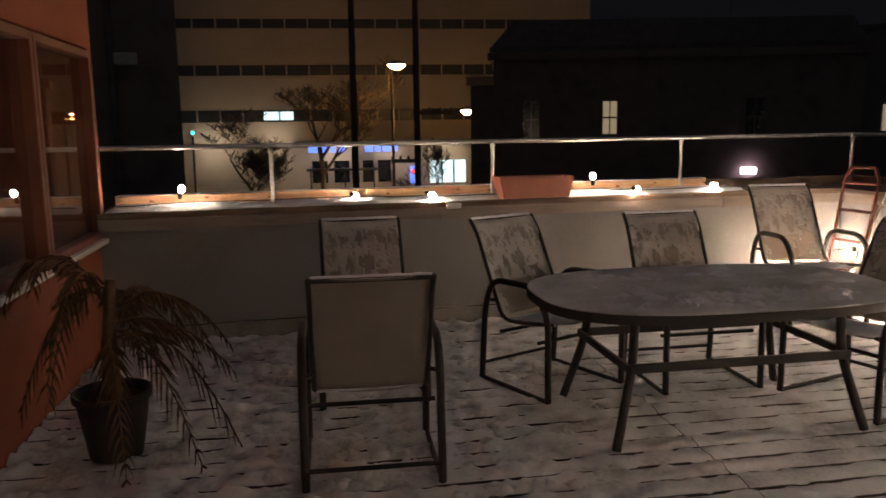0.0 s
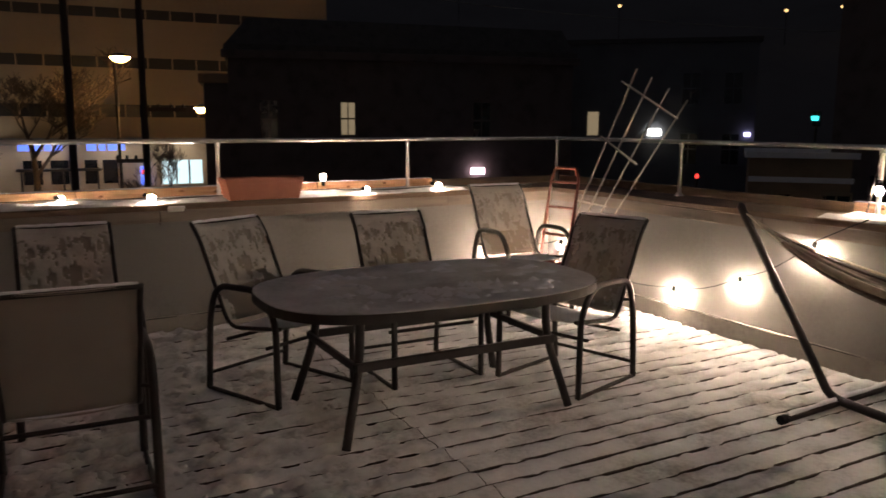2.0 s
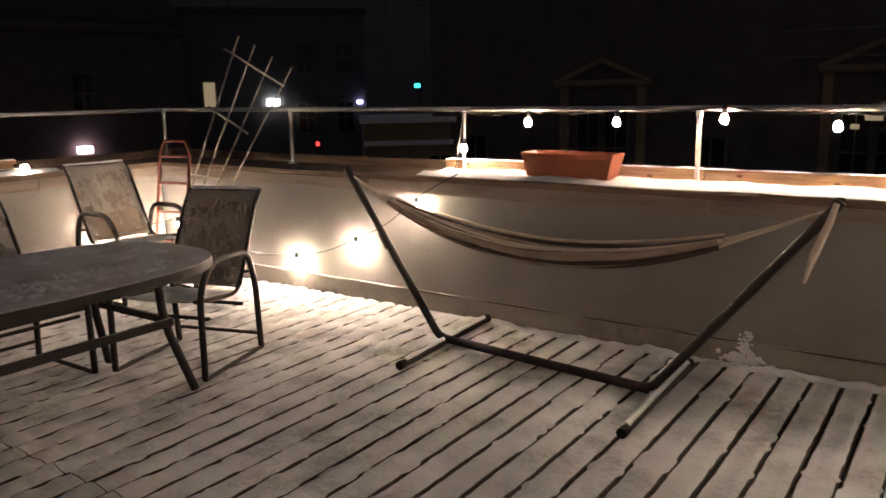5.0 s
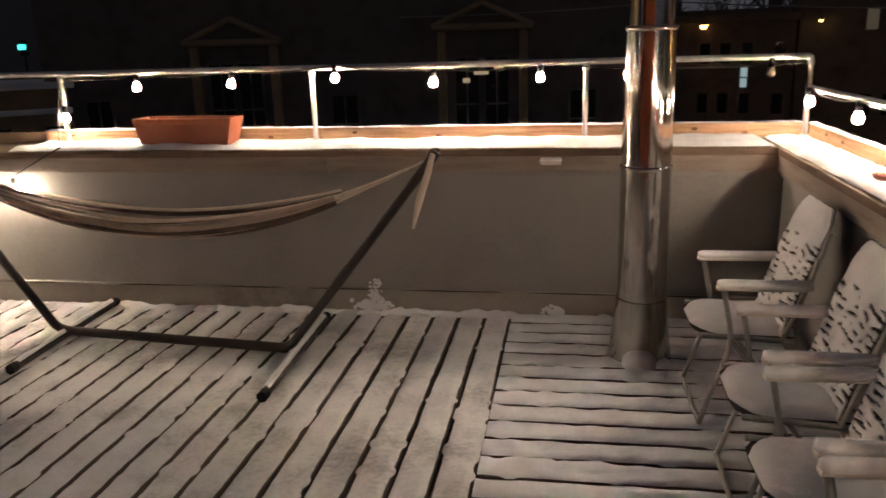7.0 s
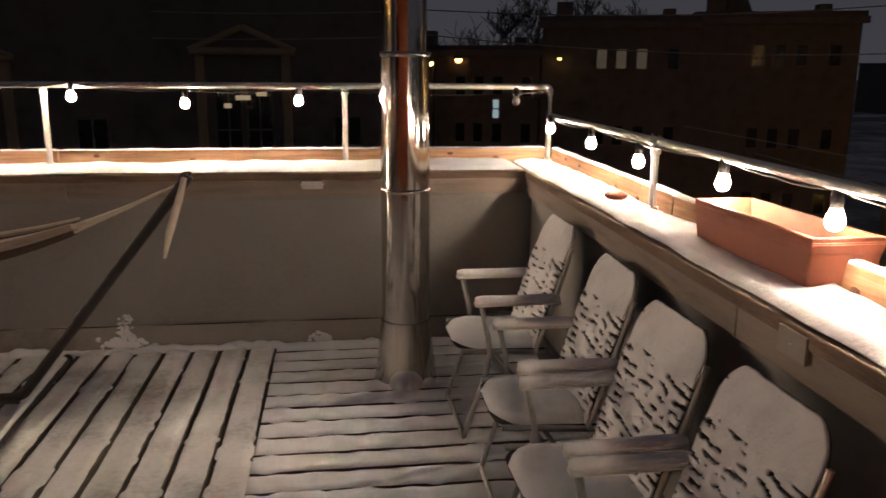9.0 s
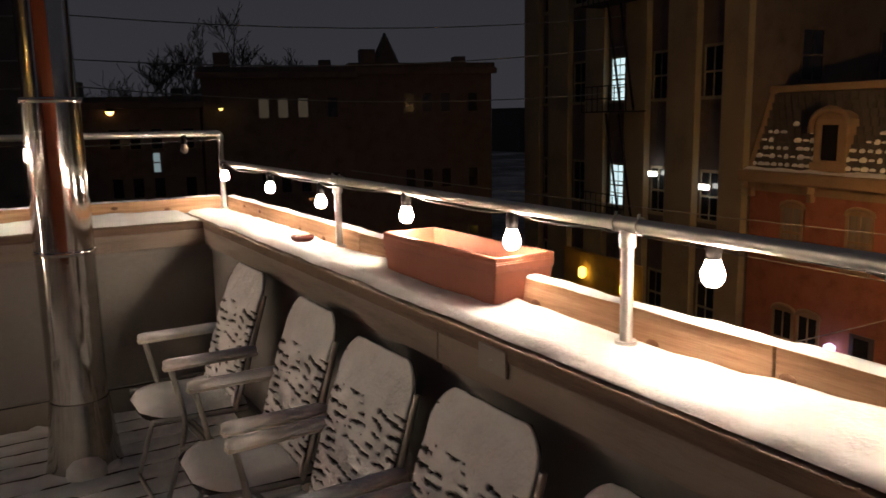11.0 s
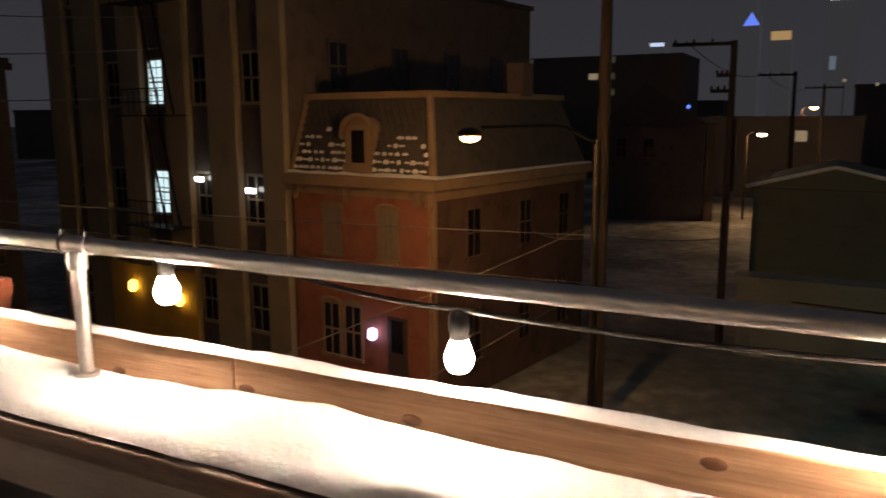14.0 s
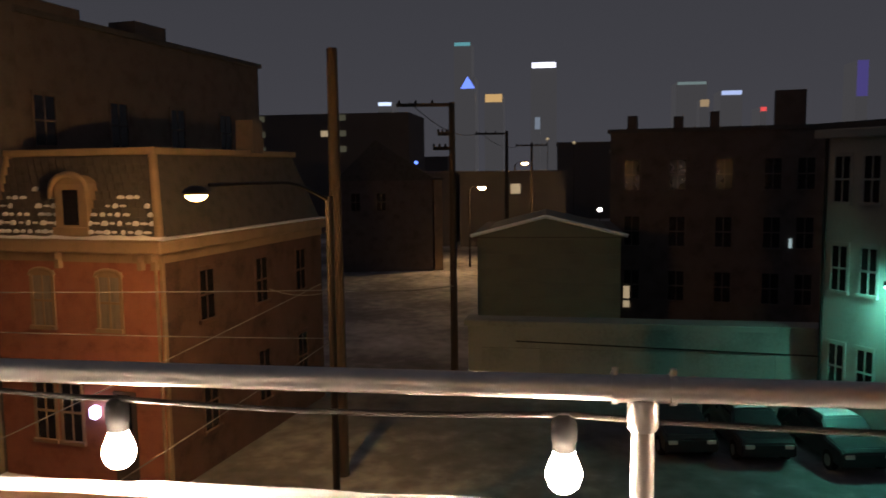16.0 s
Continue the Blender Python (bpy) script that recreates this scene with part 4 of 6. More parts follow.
# ---- dry palm in a pot ----
palm = thing("potted_palm", pose(-4.98, -5.55, 0), "withered brown palm in a black plastic pot", "potted plant")
part("pot", lathe(bmesh.new(), [(0.12, 0.0), (0.165, 0.28), (0.18, 0.285), (0.18, 0.32), (0.168, 0.32), (0.155, 0.27)], 24), BLACK_POT, palm)
part("soil", lathe(bmesh.new(), [(0.15, 0.25), (0.155, 0.275)], 20), SOIL, palm)
part("stem", tb([(0, 0, 0.27), (0.02, 0.01, 0.55), (0.0, 0.03, 0.85)], 0.04, 9, radii=[0.05, 0.035, 0.02]), DRY_PALM, palm)
rng = random.Random(11)
for k in range(15):
    a = 2 * math.pi * k / 15 + rng.uniform(-0.2, 0.2)
    if k == 0:
        a = 1.45
    reach, rise = (0.66, 0.30) if k == 0 else (rng.uniform(0.35, 0.62), rng.uniform(0.05, 0.55))
    z0 = 0.55 + 0.02 * k
    drop = 0.75 if k == 0 else rng.uniform(0.15, 0.6)
    line = [Vector((reach * u * math.cos(a), reach * u * math.sin(a), z0 + rise * u * 1.6 - (rise + drop) * u * u * 1.15)) for u in [i / 9 for i in range(10)]]
    bm = tube(bmesh.new(), line, 0.006, 5, radii=[0.009 - 0.0007 * i for i in range(10)])
    for i in range(2, 10):
        for s in (-1, 1):
            for h in (0.0, 0.5):
                p = line[i - 1].lerp(line[i], 1 - h)
                d = (line[i] - line[i - 1]).normalized()
                out = d.cross(Vector((0, 0, 1))).normalized() * s
                ln = 0.19 * (1.1 - 0.08 * i) * rng.uniform(0.7, 1.2)
                tip = p + out * ln * 0.55 + d * ln * 0.7 - Vector((0, 0, ln * rng.uniform(0.4, 0.9)))
                mid = p.lerp(tip, 0.5) + Vector((0, 0, 0.02))
                wv = d * 0.008
                v = [bm.verts.new(q) for q in (p - wv, p + wv, mid + wv * 1.3, tip, mid - wv * 1.3)]
                bm.faces.new(v)
    part("frond", bm, DRY_PALM, palm, "drooping dry frond")

rng = random.Random(77)
bm = bmesh.new()
for k in range(3600):
    x, y = rng.uniform(-6.9, -2.9), rng.uniform(-5.9, -0.6)
    if rng.random() > trodden(x, y) - 0.4 or noise.noise((x * 1.6, y * 1.6, 4.0)) < -0.12:
        continue
    r = 0.012 + 0.045 * rng.random() ** 2.0
    h = r * rng.uniform(0.30, 0.62)
    ring0, ring1 = [], []
    top = bm.verts.new((x, y, -0.004 + h))
    for i in range(7):
        t = 2 * math.pi * i / 7
        q = rng.uniform(0.5, 1.6)
        ring0.append(bm.verts.new((x + r * q * math.cos(t), y + r * q * math.sin(t), -0.006)))
        ring1.append(bm.verts.new((x + 0.62 * r * q * math.cos(t), y + 0.62 * r * q * math.sin(t), -0.004 + h * rng.uniform(0.6, 0.95))))
    for i in range(7):
        j = (i + 1) % 7
        bm.faces.new((ring0[i], ring0[j], ring1[j], ring1[i]))
        bm.faces.new((ring1[i], ring1[j], top))
whole("snow", bm, SLUSH, "kicked-up clumps of snow round the table", "snow", kind="stuff", smooth=True)

# ---- the street around ----
BRICK_RED = material("red_brick", (0.29, 0.115, 0.075), 0.9, vary=0.3, scale=2.0, fine=25, bump=0.3)
BRICK_DARK = material("dark_brick", (0.11, 0.09, 0.084), 0.9, vary=0.35, scale=1.5, fine=20, bump=0.2)
BRICK_BLUE = material("dark_slate_render", (0.12, 0.125, 0.14), 0.9, vary=0.25, scale=0.8, fine=12)
# darker brick: the shade on the house side is put into this colour
BRICK_SHADE = material("shaded_side_brick", (0.105, 0.060, 0.047), 0.95, vary=0.5, scale=1.3, fine=18, bump=0.3)
CREAM = material("buff_stone", (0.27, 0.19, 0.12), 0.85, vary=0.25, scale=1.2, fine=16)
BUFF = material("buff_pilaster", (0.27, 0.23, 0.16), 0.9, vary=0.25, scale=0.7, fine=12)
OCHRE = material("ochre_paint", (0.42, 0.25, 0.06), 0.8, vary=0.25, scale=1.2, fine=14)
SLATE = material("slate", (0.07, 0.064, 0.062), 0.8, vary=0.35, scale=3, fine=20)
PALE = material("pale_render", (0.31, 0.30, 0.28), 0.9, vary=0.2, scale=0.6, fine=10)
FAR_WALL = material("concrete_facade", (0.40, 0.31, 0.22), 0.9, vary=0.15, scale=0.15, fine=3)
FAR_BAND = material("dark_ribbon_windows", (0.03, 0.027, 0.025), 0.4, vary=0.3, scale=0.5, fine=4)
TIMBER_POLE = material("timber_pole", (0.045, 0.033, 0.026), 0.9, vary=0.3, scale=2, fine=20, stretch=(6, 6, 1))
BARK = material("bark", (0.10, 0.075, 0.058), 0.95, vary=0.35, scale=6, fine=40)
GROUND = material("snowy_asphalt", (0.20, 0.20, 0.21), 0.8, vary=0.55, scale=0.12, fine=1.3, bump=0.2, tint=(0.60, 0.60, 0.62), dark=(0.05, 0.05, 0.052))
SIDING = material("green_grey_siding", (0.14, 0.15, 0.125), 0.85, vary=0.2, scale=0.8, fine=14)
CAR_A = material("dark_car_paint", (0.03, 0.033, 0.04), 0.3, metal=0.3, vary=0.2)
CAR_B = material("silver_car_paint", (0.30, 0.31, 0.32), 0.35, metal=0.5, vary=0.2)
LIT_COOL = glow("cool_lit_window", (0.72, 0.95, 1.0), 1.1)
LIT_WARM = glow("warm_lit_window", (1.0, 0.76, 0.46), 0.22)
LIT_DIM = glow("dim_lit_window", (1.0, 0.80, 0.55), 0.035)
LIT_YELLOW = glow("yellow_lamp", (1.0, 0.62, 0.08), 6.0)
LIT_WHITE = glow("white_lamp", (1.0, 0.97, 0.90), 8.0)
LIT_PALE = glow("pale_cold_glow", (0.72, 0.95, 1.0), 0.25)
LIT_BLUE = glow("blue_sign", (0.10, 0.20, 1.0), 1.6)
LIT_VIOLET = glow("violet_lamp", (0.62, 0.55, 1.0), 5.0)
LIT_RED = glow("red_lamp", (1.0, 0.05, 0.04), 2.0)
LIT_CYAN = glow("cyan_lamp", (0.05, 0.9, 0.85), 2.5)
SODIUM_GLOW = glow("sodium_lens", (1.0, 0.53, 0.18), SODIUM)
SODIUM_NEAR = glow("sodium_lens_near", (1.0, 0.50, 0.17), SODIUM * 5.2)
SODIUM_ALLEY = glow("sodium_lens_alley", (1.0, 0.56, 0.22), SODIUM * 2.8)
TEAL_GLOW = glow("mercury_lens", (0.20, 1.0, 0.76), 210.0)
SHOP_GLOW = glow("shop_tube", (1.0, 0.93, 0.80), 20.0)


def ground_z(x):
    return -8.0 + 3.6 * max(0.0, min(1.0, (-x - 14) / 26))


bm = bmesh.new()
xs = [-900, -300, -120, -80, -60, -45, -40, -35, -30, -25, -20, -14, -8, 0, 15, 25, 35, 60, 150, 400, 1200]
ys = [-900, -300, -100, -40, -20, 0, 20, 40, 100, 300, 900]
gv = [[bm.verts.new((x, y, ground_z(x))) for y in ys] for x in xs]
for i in range(len(xs) - 1):
    for j in range(len(ys) - 1):
        bm.faces.new((gv[i][j], gv[i + 1][j], gv[i + 1][j + 1], gv[i][j + 1]))
whole("ground", bm, GROUND, "streets and lots under patchy snow", "ground", kind="structure", smooth=True)


def window(parent, x0, x1, z0, z1, frame=CREAM, pane=DARK_PANE, f=0.09, sill=True, arch=False, y=0.0, bars=True):
    """A sash window set in a facade that lies on y = 0 and looks to -y."""
    w = part("window", bx(x0 - f, x1 + f, y - 0.05, y + 0.02, z1, z1 + f * 1.6), frame, parent)
    part("frame", bx(x0 - f, x0, y - 0.045, y + 0.02, z0, z1), frame, w)
    part("frame", bx(x1, x1 + f, y - 0.045, y + 0.02, z0, z1), frame, w)
    part("pane", bx(x0, x1, y - 0.015, y - 0.005, z0, z1), pane, w)
    if bars:
        part("sash_bar", bx(x0, x1, y - 0.035, y - 0.016, (z0 + z1) / 2 - 0.035, (z0 + z1) / 2 + 0.035), frame, w)
        part("sash_bar", bx((x0 + x1) / 2 - 0.025, (x0 + x1) / 2 + 0.025, y - 0.030, y - 0.016, z0, z1), frame, w)
    if sill:
        part("sill", bx(x0 - 0.12, x1 + 0.12, y - 0.13, y + 0.02, z0 - 0.12, z0), frame, w)
    if arch:
        c, r = (x0 + x1) / 2, (x1 - x0) / 2 + f
        pts = [(c + r * math.cos(math.pi * k / 10), y - 0.03, z1 + 0.45 * r * math.sin(math.pi * k / 10)) for k in range(11)]
        part("arch", tb(pts, 0.07, 6), frame, w)
    return w


def block(name, p0, p1, depth, z1, wall_mat, label, z0=None, category="building", parapet_mat=None, roof_mat=None):
    """A building whose front runs from p0 to p1, left to right as the terrace sees it."""
    m, length = along(p0, p1)
    if z0 is None:
        z0 = ground_z(min(p0[0], p1[0])) - 0.3
    b = thing(name, m, label, category)
    part("wall", bx(0, length, 0, depth, z0, z1), wall_mat, b)
    part("roof", bx(-0.15, length + 0.15, -0.15, depth + 0.1, z1, z1 + 0.22), roof_mat or SLATE, b)
    if parapet_mat:
        part("cornice", bx(-0.25, length + 0.25, -0.3, 0.0, z1 - 0.35, z1 - 0.02, bevel=0.05), parapet_mat, b)
    return b, length


# striped apartment tower
tower, tl = block("apartment_block", (23.9, 28.4), (21.4, 13.0), 1.5, 15.0, BRICK_DARK, "tall dark apartment block with buff vertical pilasters")
for a, b in ((0.2, 1.7), (2.6, 4.4), (5.85, 7.3), (8.8, 10.2), (11.5, 13.1), (14.45, 15.6)):
    part("pilaster", bx(a, b, -0.28, 0.02, -8.3, 13.5, bevel=0.03), BUFF, tower)
for a, b in ((1.85, 2.45), (4.6, 5.65), (7.55, 8.70), (10.4, 11.3), (13.3, 14.25)):
    for k, z in enumerate((-6.8, -2.7, 1.7, 6.0, 10.3)):
        lit = a == 7.55 and k in (1, 2)
        w = window(tower, a + 0.03, b - 0.03, z + 0.35, z + 2.05, frame=BUFF, pane=LIT_COOL if lit else DARK_PANE, f=0.06)
        if lit:
            for q in (0.85, 1.35, 1.75):
                part("blind_slat", bx(a + 0.05, b - 0.05, -0.028, -0.018, z + q, z + q + 0.05), BUFF, w)
for z in (-2.75, 1.6, 5.9, 10.2):
    esc = part("fire_escape", bx(7.1, 10.3, -1.25, -0.30, z - 0.05, z, bevel=0.01), RUBBER, tower, "black iron fire escape landing")
    for hz in (0.5, 1.0):
        part("rail", bx(7.1, 10.3, -1.25, -1.21, z + hz - 0.02, z + hz + 0.02), RUBBER, esc)
    for q in range(9):
        part("baluster", bx(7.1 + 0.395 * q, 7.13 + 0.395 * q, -1.245, -1.215, z, z + 1.0), RUBBER, esc)
    for y in (-1.2, -0.6):
        part("stair_string", tb([(9.9, y, z + 0.02), (8.9, y, z + 4.25)], 0.05, 6), RUBBER, esc)
part("shopfront", bx(4.4, 10.4, -0.40, -0.29, -8.0, -4.6, bevel=0.04), OCHRE, tower, "ochre painted shopfront")
for x, z in ((6.35, -5.55), (9.55, -5.75)):
    lm = part("wall_lamp", lathe(bmesh.new(), [(0.05, 0.28), (0.17, 0.2), (0.19, -0.1), (0.10, -0.22)], 10, (x, -0.62, z)), LIT_YELLOW, tower, "glowing yellow wall lamp")
for x, z in ((13.85, -1.15), (10.9, -0.85)):
    part("wall_lamp", bx(x - 0.30, x + 0.22, -0.36, -0.30, z - 0.09, z + 0.10, bevel=0.03), LIT_WHITE, tower, "bright white wall lamp")

CURTAINED = material("curtained_pane", (0.20, 0.175, 0.15), 0.35, vary=0.4, scale=1.5, fine=9, stretch=(4, 1, 0.5))
# red brick mansard house
H0, H1 = (21.4, 12.9), (20.42, 6.81)
mh, hl = along(H0, H1)
house = thing("mansard_house", mh, "red brick house with a snowy slate mansard and arched dormer", "house")
part("wall", bx(0, hl, 0, 10.5, -8.3, -0.95), BRICK_RED, house)
# thin darker slab paints the side wall as turned from the lamp
part("side_wall", bx(hl + 0.002, hl + 0.010, 0.12, 10.49, -8.2, -1.11), BRICK_SHADE, house, "brick side wall with shade put into its colour")
part("quoin_strip", bx(hl - 0.06, hl + 0.03, -0.03, 0.119, -8.2, -1.11, bevel=0.01), CREAM, house)
part("cornice", bx(-0.2, hl + 0.3, -0.42, 10.6, -0.80, -0.42, bevel=0.06), CREAM, house, "projecting buff cornice")
part("frieze", bx(-0.05, hl + 0.06, -0.07, 10.5, -1.10, -0.81), CREAM, house)
drift = bx(-0.15, hl + 0.25, 0.0, 10.5, -0.419, -0.36)
lumps(drift, hl + 0.4, -0.36, 0.02, -0.419, 0.10, 0.07, 0.12, 6, 3.3, 4)
part("snow_strip", drift, SNOW, house, "uneven snow lying on the cornice")
bm = bmesh.new()
v = [bm.verts.new(p) for p in ((0, 0.0, -0.35), (hl, 0.0, -0.35), (hl, 10.4, -0.35), (0, 10.4, -0.35), (0.0, 0.85, 2.1), (hl - 0.75, 0.85, 2.1), (hl - 0.75, 9.6, 2.1), (0.0, 9.6, 2.1))]
for q in ((0, 1, 5, 4), (1, 2, 6, 5), (2, 3, 7, 6), (3, 0, 4, 7), (4, 5, 6, 7)):
    bm.faces.new([v[i] for i in q])
roof = part("roof", bm, SLATE, house, "slate mansard roof")
for k in range(9):
    z = -0.25 + 0.255 * k
    y = 0.85 * (z + 0.35) / 2.45
    for j in range(22):
        x = 0.02 + j * hl / 22 + (0.13 if k % 2 else 0)
        if x + 0.25 > hl - 0.75 * (z + 0.35) / 2.45:
            continue
        part("slate", bx(x, x + 0.255, y - 0.045, y + 0.05, z - 0.02, z + 0.23), SLATE, roof)
        if k < 6 and noise.noise((j * 0.35, k * 0.6, 3.0)) + 0.25 * math.sin(j * 5.1 + k * 2.3) > (-0.9, -0.6, -0.3, -0.1, 0.2, 0.4)[k]:
            wd, hi = 0.125 + 0.035 * math.sin(j * 7.3 + k), 0.06 + 0.025 * math.sin(j * 3.1 + k * 1.7)
            clot = lathe(bmesh.new(), [(0.01, -0.5), (0.75, -0.42), (1.0, -0.1), (0.8, 0.3), (0.2, 0.5)], 8)
            bmesh.ops.transform(clot, matrix=pose(x + 0.12 + 0.02 * math.sin(j * 2.3), y - 0.06, z + 0.05, -19) @ Matrix.Diagonal((wd, 0.05, hi * 2, 1)), verts=clot.verts)
            part("snow_clot", clot, SNOW, roof)
part("hip_board", tb([(hl + 0.02, -0.06, -0.35), (hl - 0.73, 0.80, 2.12)], 0.13, 8), CREAM, house)
part("hip_board", tb([(0.05, -0.06, -0.35), (0.05, 0.80, 2.12)], 0.11, 8), CREAM, house)
part("roof_kerb", bx(-0.1, hl - 0.6, 0.70, 9.7, 2.08, 2.30, bevel=0.04), CREAM, house)
dm = part("dormer", bx(2.52, 3.68, -0.02, 0.9, -0.34, 1.22), CREAM, house, "arched buff dormer")
part("dormer_base", bx(2.46, 3.74, -0.12, 0.0, -0.335, -0.06, bevel=0.03), CREAM, dm)
part("pane", bx(2.83, 3.37, -0.045, -0.021, 0.0, 1.05), DARK_PANE, dm)
pts = [(3.1 + 0.66 * math.cos(math.pi * k / 12), -0.08, 1.02 + 0.50 * math.sin(math.pi * k / 12)) for k in range(13)]
part("arch", tb([(3.76, -0.08, 0.80)] + pts + [(2.44, -0.08, 0.80)], 0.095, 8), CREAM, dm)
pts = [(3.1 + 0.60 * math.cos(math.pi * k / 12), 1.0 + 0.48 * math.sin(math.pi * k / 12)) for k in range(13)]
bm = bmesh.new()
f0 = [bm.verts.new((x, -0.018, z)) for x, z in pts]
f1 = [bm.verts.new((x, 0.8, z)) for x, z in pts]
bm.faces.new(f0[::-1])
for k in range(12):
    bm.faces.new((f0[k], f0[k + 1], f1[k + 1], f1[k]))
part("gable", bm, CREAM, dm)
for x in (0.15, 2.6, 5.55, 6.02):
    bm = box(bmesh.new(), x - 0.10, x + 0.10, -0.36, 0.0, -1.02, -0.80, bevel=0.02)
    box(bm, x - 0.08, x + 0.08, -0.20, 0.0, -1.30, -1.02, bevel=0.02)
    part("bracket", bm, CREAM, house, "scrolled cornice bracket")
for x0, x1 in ((1.50, 2.20), (3.95, 4.67)):
    window(house, x0, x1, -3.10, -1.55, arch=True, f=0.11, pane=CURTAINED)
for x0, x1, z0, z1 in ((1.35, 2.05, -6.7, -4.9), (2.35, 3.05, -6.7, -4.9)):
    window(house, x0, x1, z0, z1, f=0.10, arch=True)
dr = part("door", bx(4.25, 5.05, -0.05, 0.02, -8.0, -5.0), DARK_FRAME, house, "dark front door with a fanlight")
part("door_pane", bx(4.40, 4.90, -0.06, -0.051, -6.2, -5.1), DARK_PANE, dr)
part("porch_lamp", lathe(bmesh.new(), [(0.05, 0.22), (0.16, 0.15), (0.16, -0.12), (0.06, -0.2)], 10, (3.75, -0.25, -5.65)), LIT_VIOLET, house, "violet white porch lamp")
part("downpipe", tb([(hl - 0.16, -0.06, -0.9), (hl - 0.12, -0.06, -8.0)], 0.05, 8), CREAM, house)
side = Matrix.Translation((hl, 0, 0)) @ Matrix.Rotation(math.pi / 2, 4, "Z")
# side window frames take the same painted shade
for x0 in (1.8, 5.2, 8.2):
    for z0, z1 in ((-3.1, -1.55), (-6.7, -4.9)):
        w = window(house, x0, x0 + 0.75, z0, z1, f=0.09, frame=BRICK_SHADE)
        w.matrix_basis = side
part("chimney", bx(hl - 1.2, hl - 0.5, 6.2, 6.9, 2.2, 3.4), BRICK_DARK, house)

# dark blocks behind it
b, l = block("warehouse", (22.6, 14.6), (41.3, 11.6), 14, 7.2, BRICK_DARK, "big dark warehouse with a chimney stack on its roof")
part("chimney", bx(10.1, 12.3, 1.0, 2.4, 7.4, 8.3), BRICK_DARK, b)
part("roof_parapet", bx(0.0, 5.6, 0.0, 3.0, 7.42, 7.85, bevel=0.04), BRICK_DARK, b)
part("roof_hatch", bx(6.6, 8.4, 1.0, 2.5, 7.42, 7.75, bevel=0.05), BRICK_DARK, b)
for x in (3.0, 7.0, 11.0, 15.0):
    window(b, x, x + 1.0, 2.6, 4.4, frame=BRICK_DARK)
b, l = block("gabled_house", (70.7, 15.3), (72.4, 6.6), 9, 0.6, BRICK_DARK, "dark gabled house beside the alley")
bm = bmesh.new()
v = [bm.verts.new(p) for p in ((-0.2, -0.1, 0.7), (l + 0.2, -0.1, 0.7), (l * 0.4, -0.1, 4.4), (-0.2, 9, 0.7), (l + 0.2, 9, 0.7), (l * 0.4, 9, 4.4))]
for q in ((0, 1, 2), (5, 4, 3), (0, 2, 5, 3), (2, 1, 4, 5), (1, 0, 3, 4)):
    bm.faces.new([v[i] for i in q])
part("gable_roof", bm, SLATE, b)
for x in (1.2, 3.6):
    window(b, x, x + 0.8, -2.2, -0.6, frame=BRICK_DARK)
b, l = block("rear_house", (72.5, 6.5), (72.7, 5.75), 10, 0.6, CREAM, "pale end wall lit by the alley lamp")
WEATHERED = material("weathered_boarding", (0.24, 0.25, 0.245), 0.9, vary=0.3, scale=0.5, fine=8)
# garage with a low gable
b, l = block("garage", (36.0, -0.95), (36.0, -7.6), 8, -1.7, SIDING, "low gabled garage in grey-green siding under snow")
bm = bmesh.new()
v = [bm.verts.new(p) for p in ((-0.3, -0.25, -1.65), (l + 0.3, -0.25, -1.65), (l * 0.48, -0.25, -0.75), (-0.3, 8, -1.65), (l + 0.3, 8, -1.65), (l * 0.48, 8, -0.75))]
for q in ((0, 1, 2), (5, 4, 3), (0, 2, 5, 3), (2, 1, 4, 5), (1, 0, 3, 4)):
    bm.faces.new([v[i] for i in q])
part("gable_roof", bm, SIDING, b)
for a, c in (((-0.3, -1.60), (l * 0.48, -0.70)), ((l * 0.48, -0.70), (l + 0.3, -1.60))):
    part("snow_strip", tb([(a[0], -0.25, a[1]), (c[0], -0.25, c[1])], 0.09, 6), SNOW, b, "snow along the roof edge")
for k in range(9):
    part("clapboard", bx(0.02, l - 0.02, -0.025, 0.0, -7.9 + 0.68 * k, -7.25 + 0.68 * k), SIDING, b)
b, l = block("low_shed", (31.4, -0.95), (30.7, -15.7), 1.0, -4.98, WEATHERED, "long low weathered shed with a flat roof", roof_mat=WEATHERED)
for k in range(5):
    part("shed_door", bx(0.6 + 2.9 * k, 3.0 + 2.9 * k, -0.04, 0.02, -8.0, -5.9), WEATHERED, b)
part("cable_pipe", tb([(2.0, -0.08, -5.6), (l, -0.08, -5.9)], 0.03, 6), RUBBER, b)
b, l = block("terrace_row", (44.0, -7.7), (41.9, -18.5), 9, 3.4, BRICK_DARK, "dark row of brick houses with chimneys")
for x, h in ((0.8, 0.9), (3.3, 0.8), (5.2, 1.0), (8.5, 2.0)):
    part("chimney", bx(x, x + (1.5 if h > 1.5 else 0.5), 1, 2, 3.5, 3.5 + h), BRICK_DARK, b)
for k, x in enumerate((0.8, 3.2, 5.6, 8.0, 9.6)):
    for z in (-5.8, -2.8, 0.3):
        window(b, x, x + 0.8, z, z + 1.6, frame=BRICK_DARK, pane=DARK_PANE)
part("lit_window", bx(0.78, 1.12, -0.12, -0.06, -6.3, -5.1), LIT_WARM, b, "narrow lit window")
part("lit_window", bx(9.25, 9.4, -0.12, -0.06, -2.8, -2.3), LIT_PALE, b, "small pale lit window")
b, l = block("pale_house", (29.6, -14.3), (26.2, -16.3), 7, 2.8, PALE, "pale three-storey house under a green lamp", parapet_mat=PALE)
for x in (0.5, 1.7, 2.9):
    for z in (-6.6, -3.0, 0.2):
        window(b, x, x + 0.62, z, z + 1.6, frame=PALE)
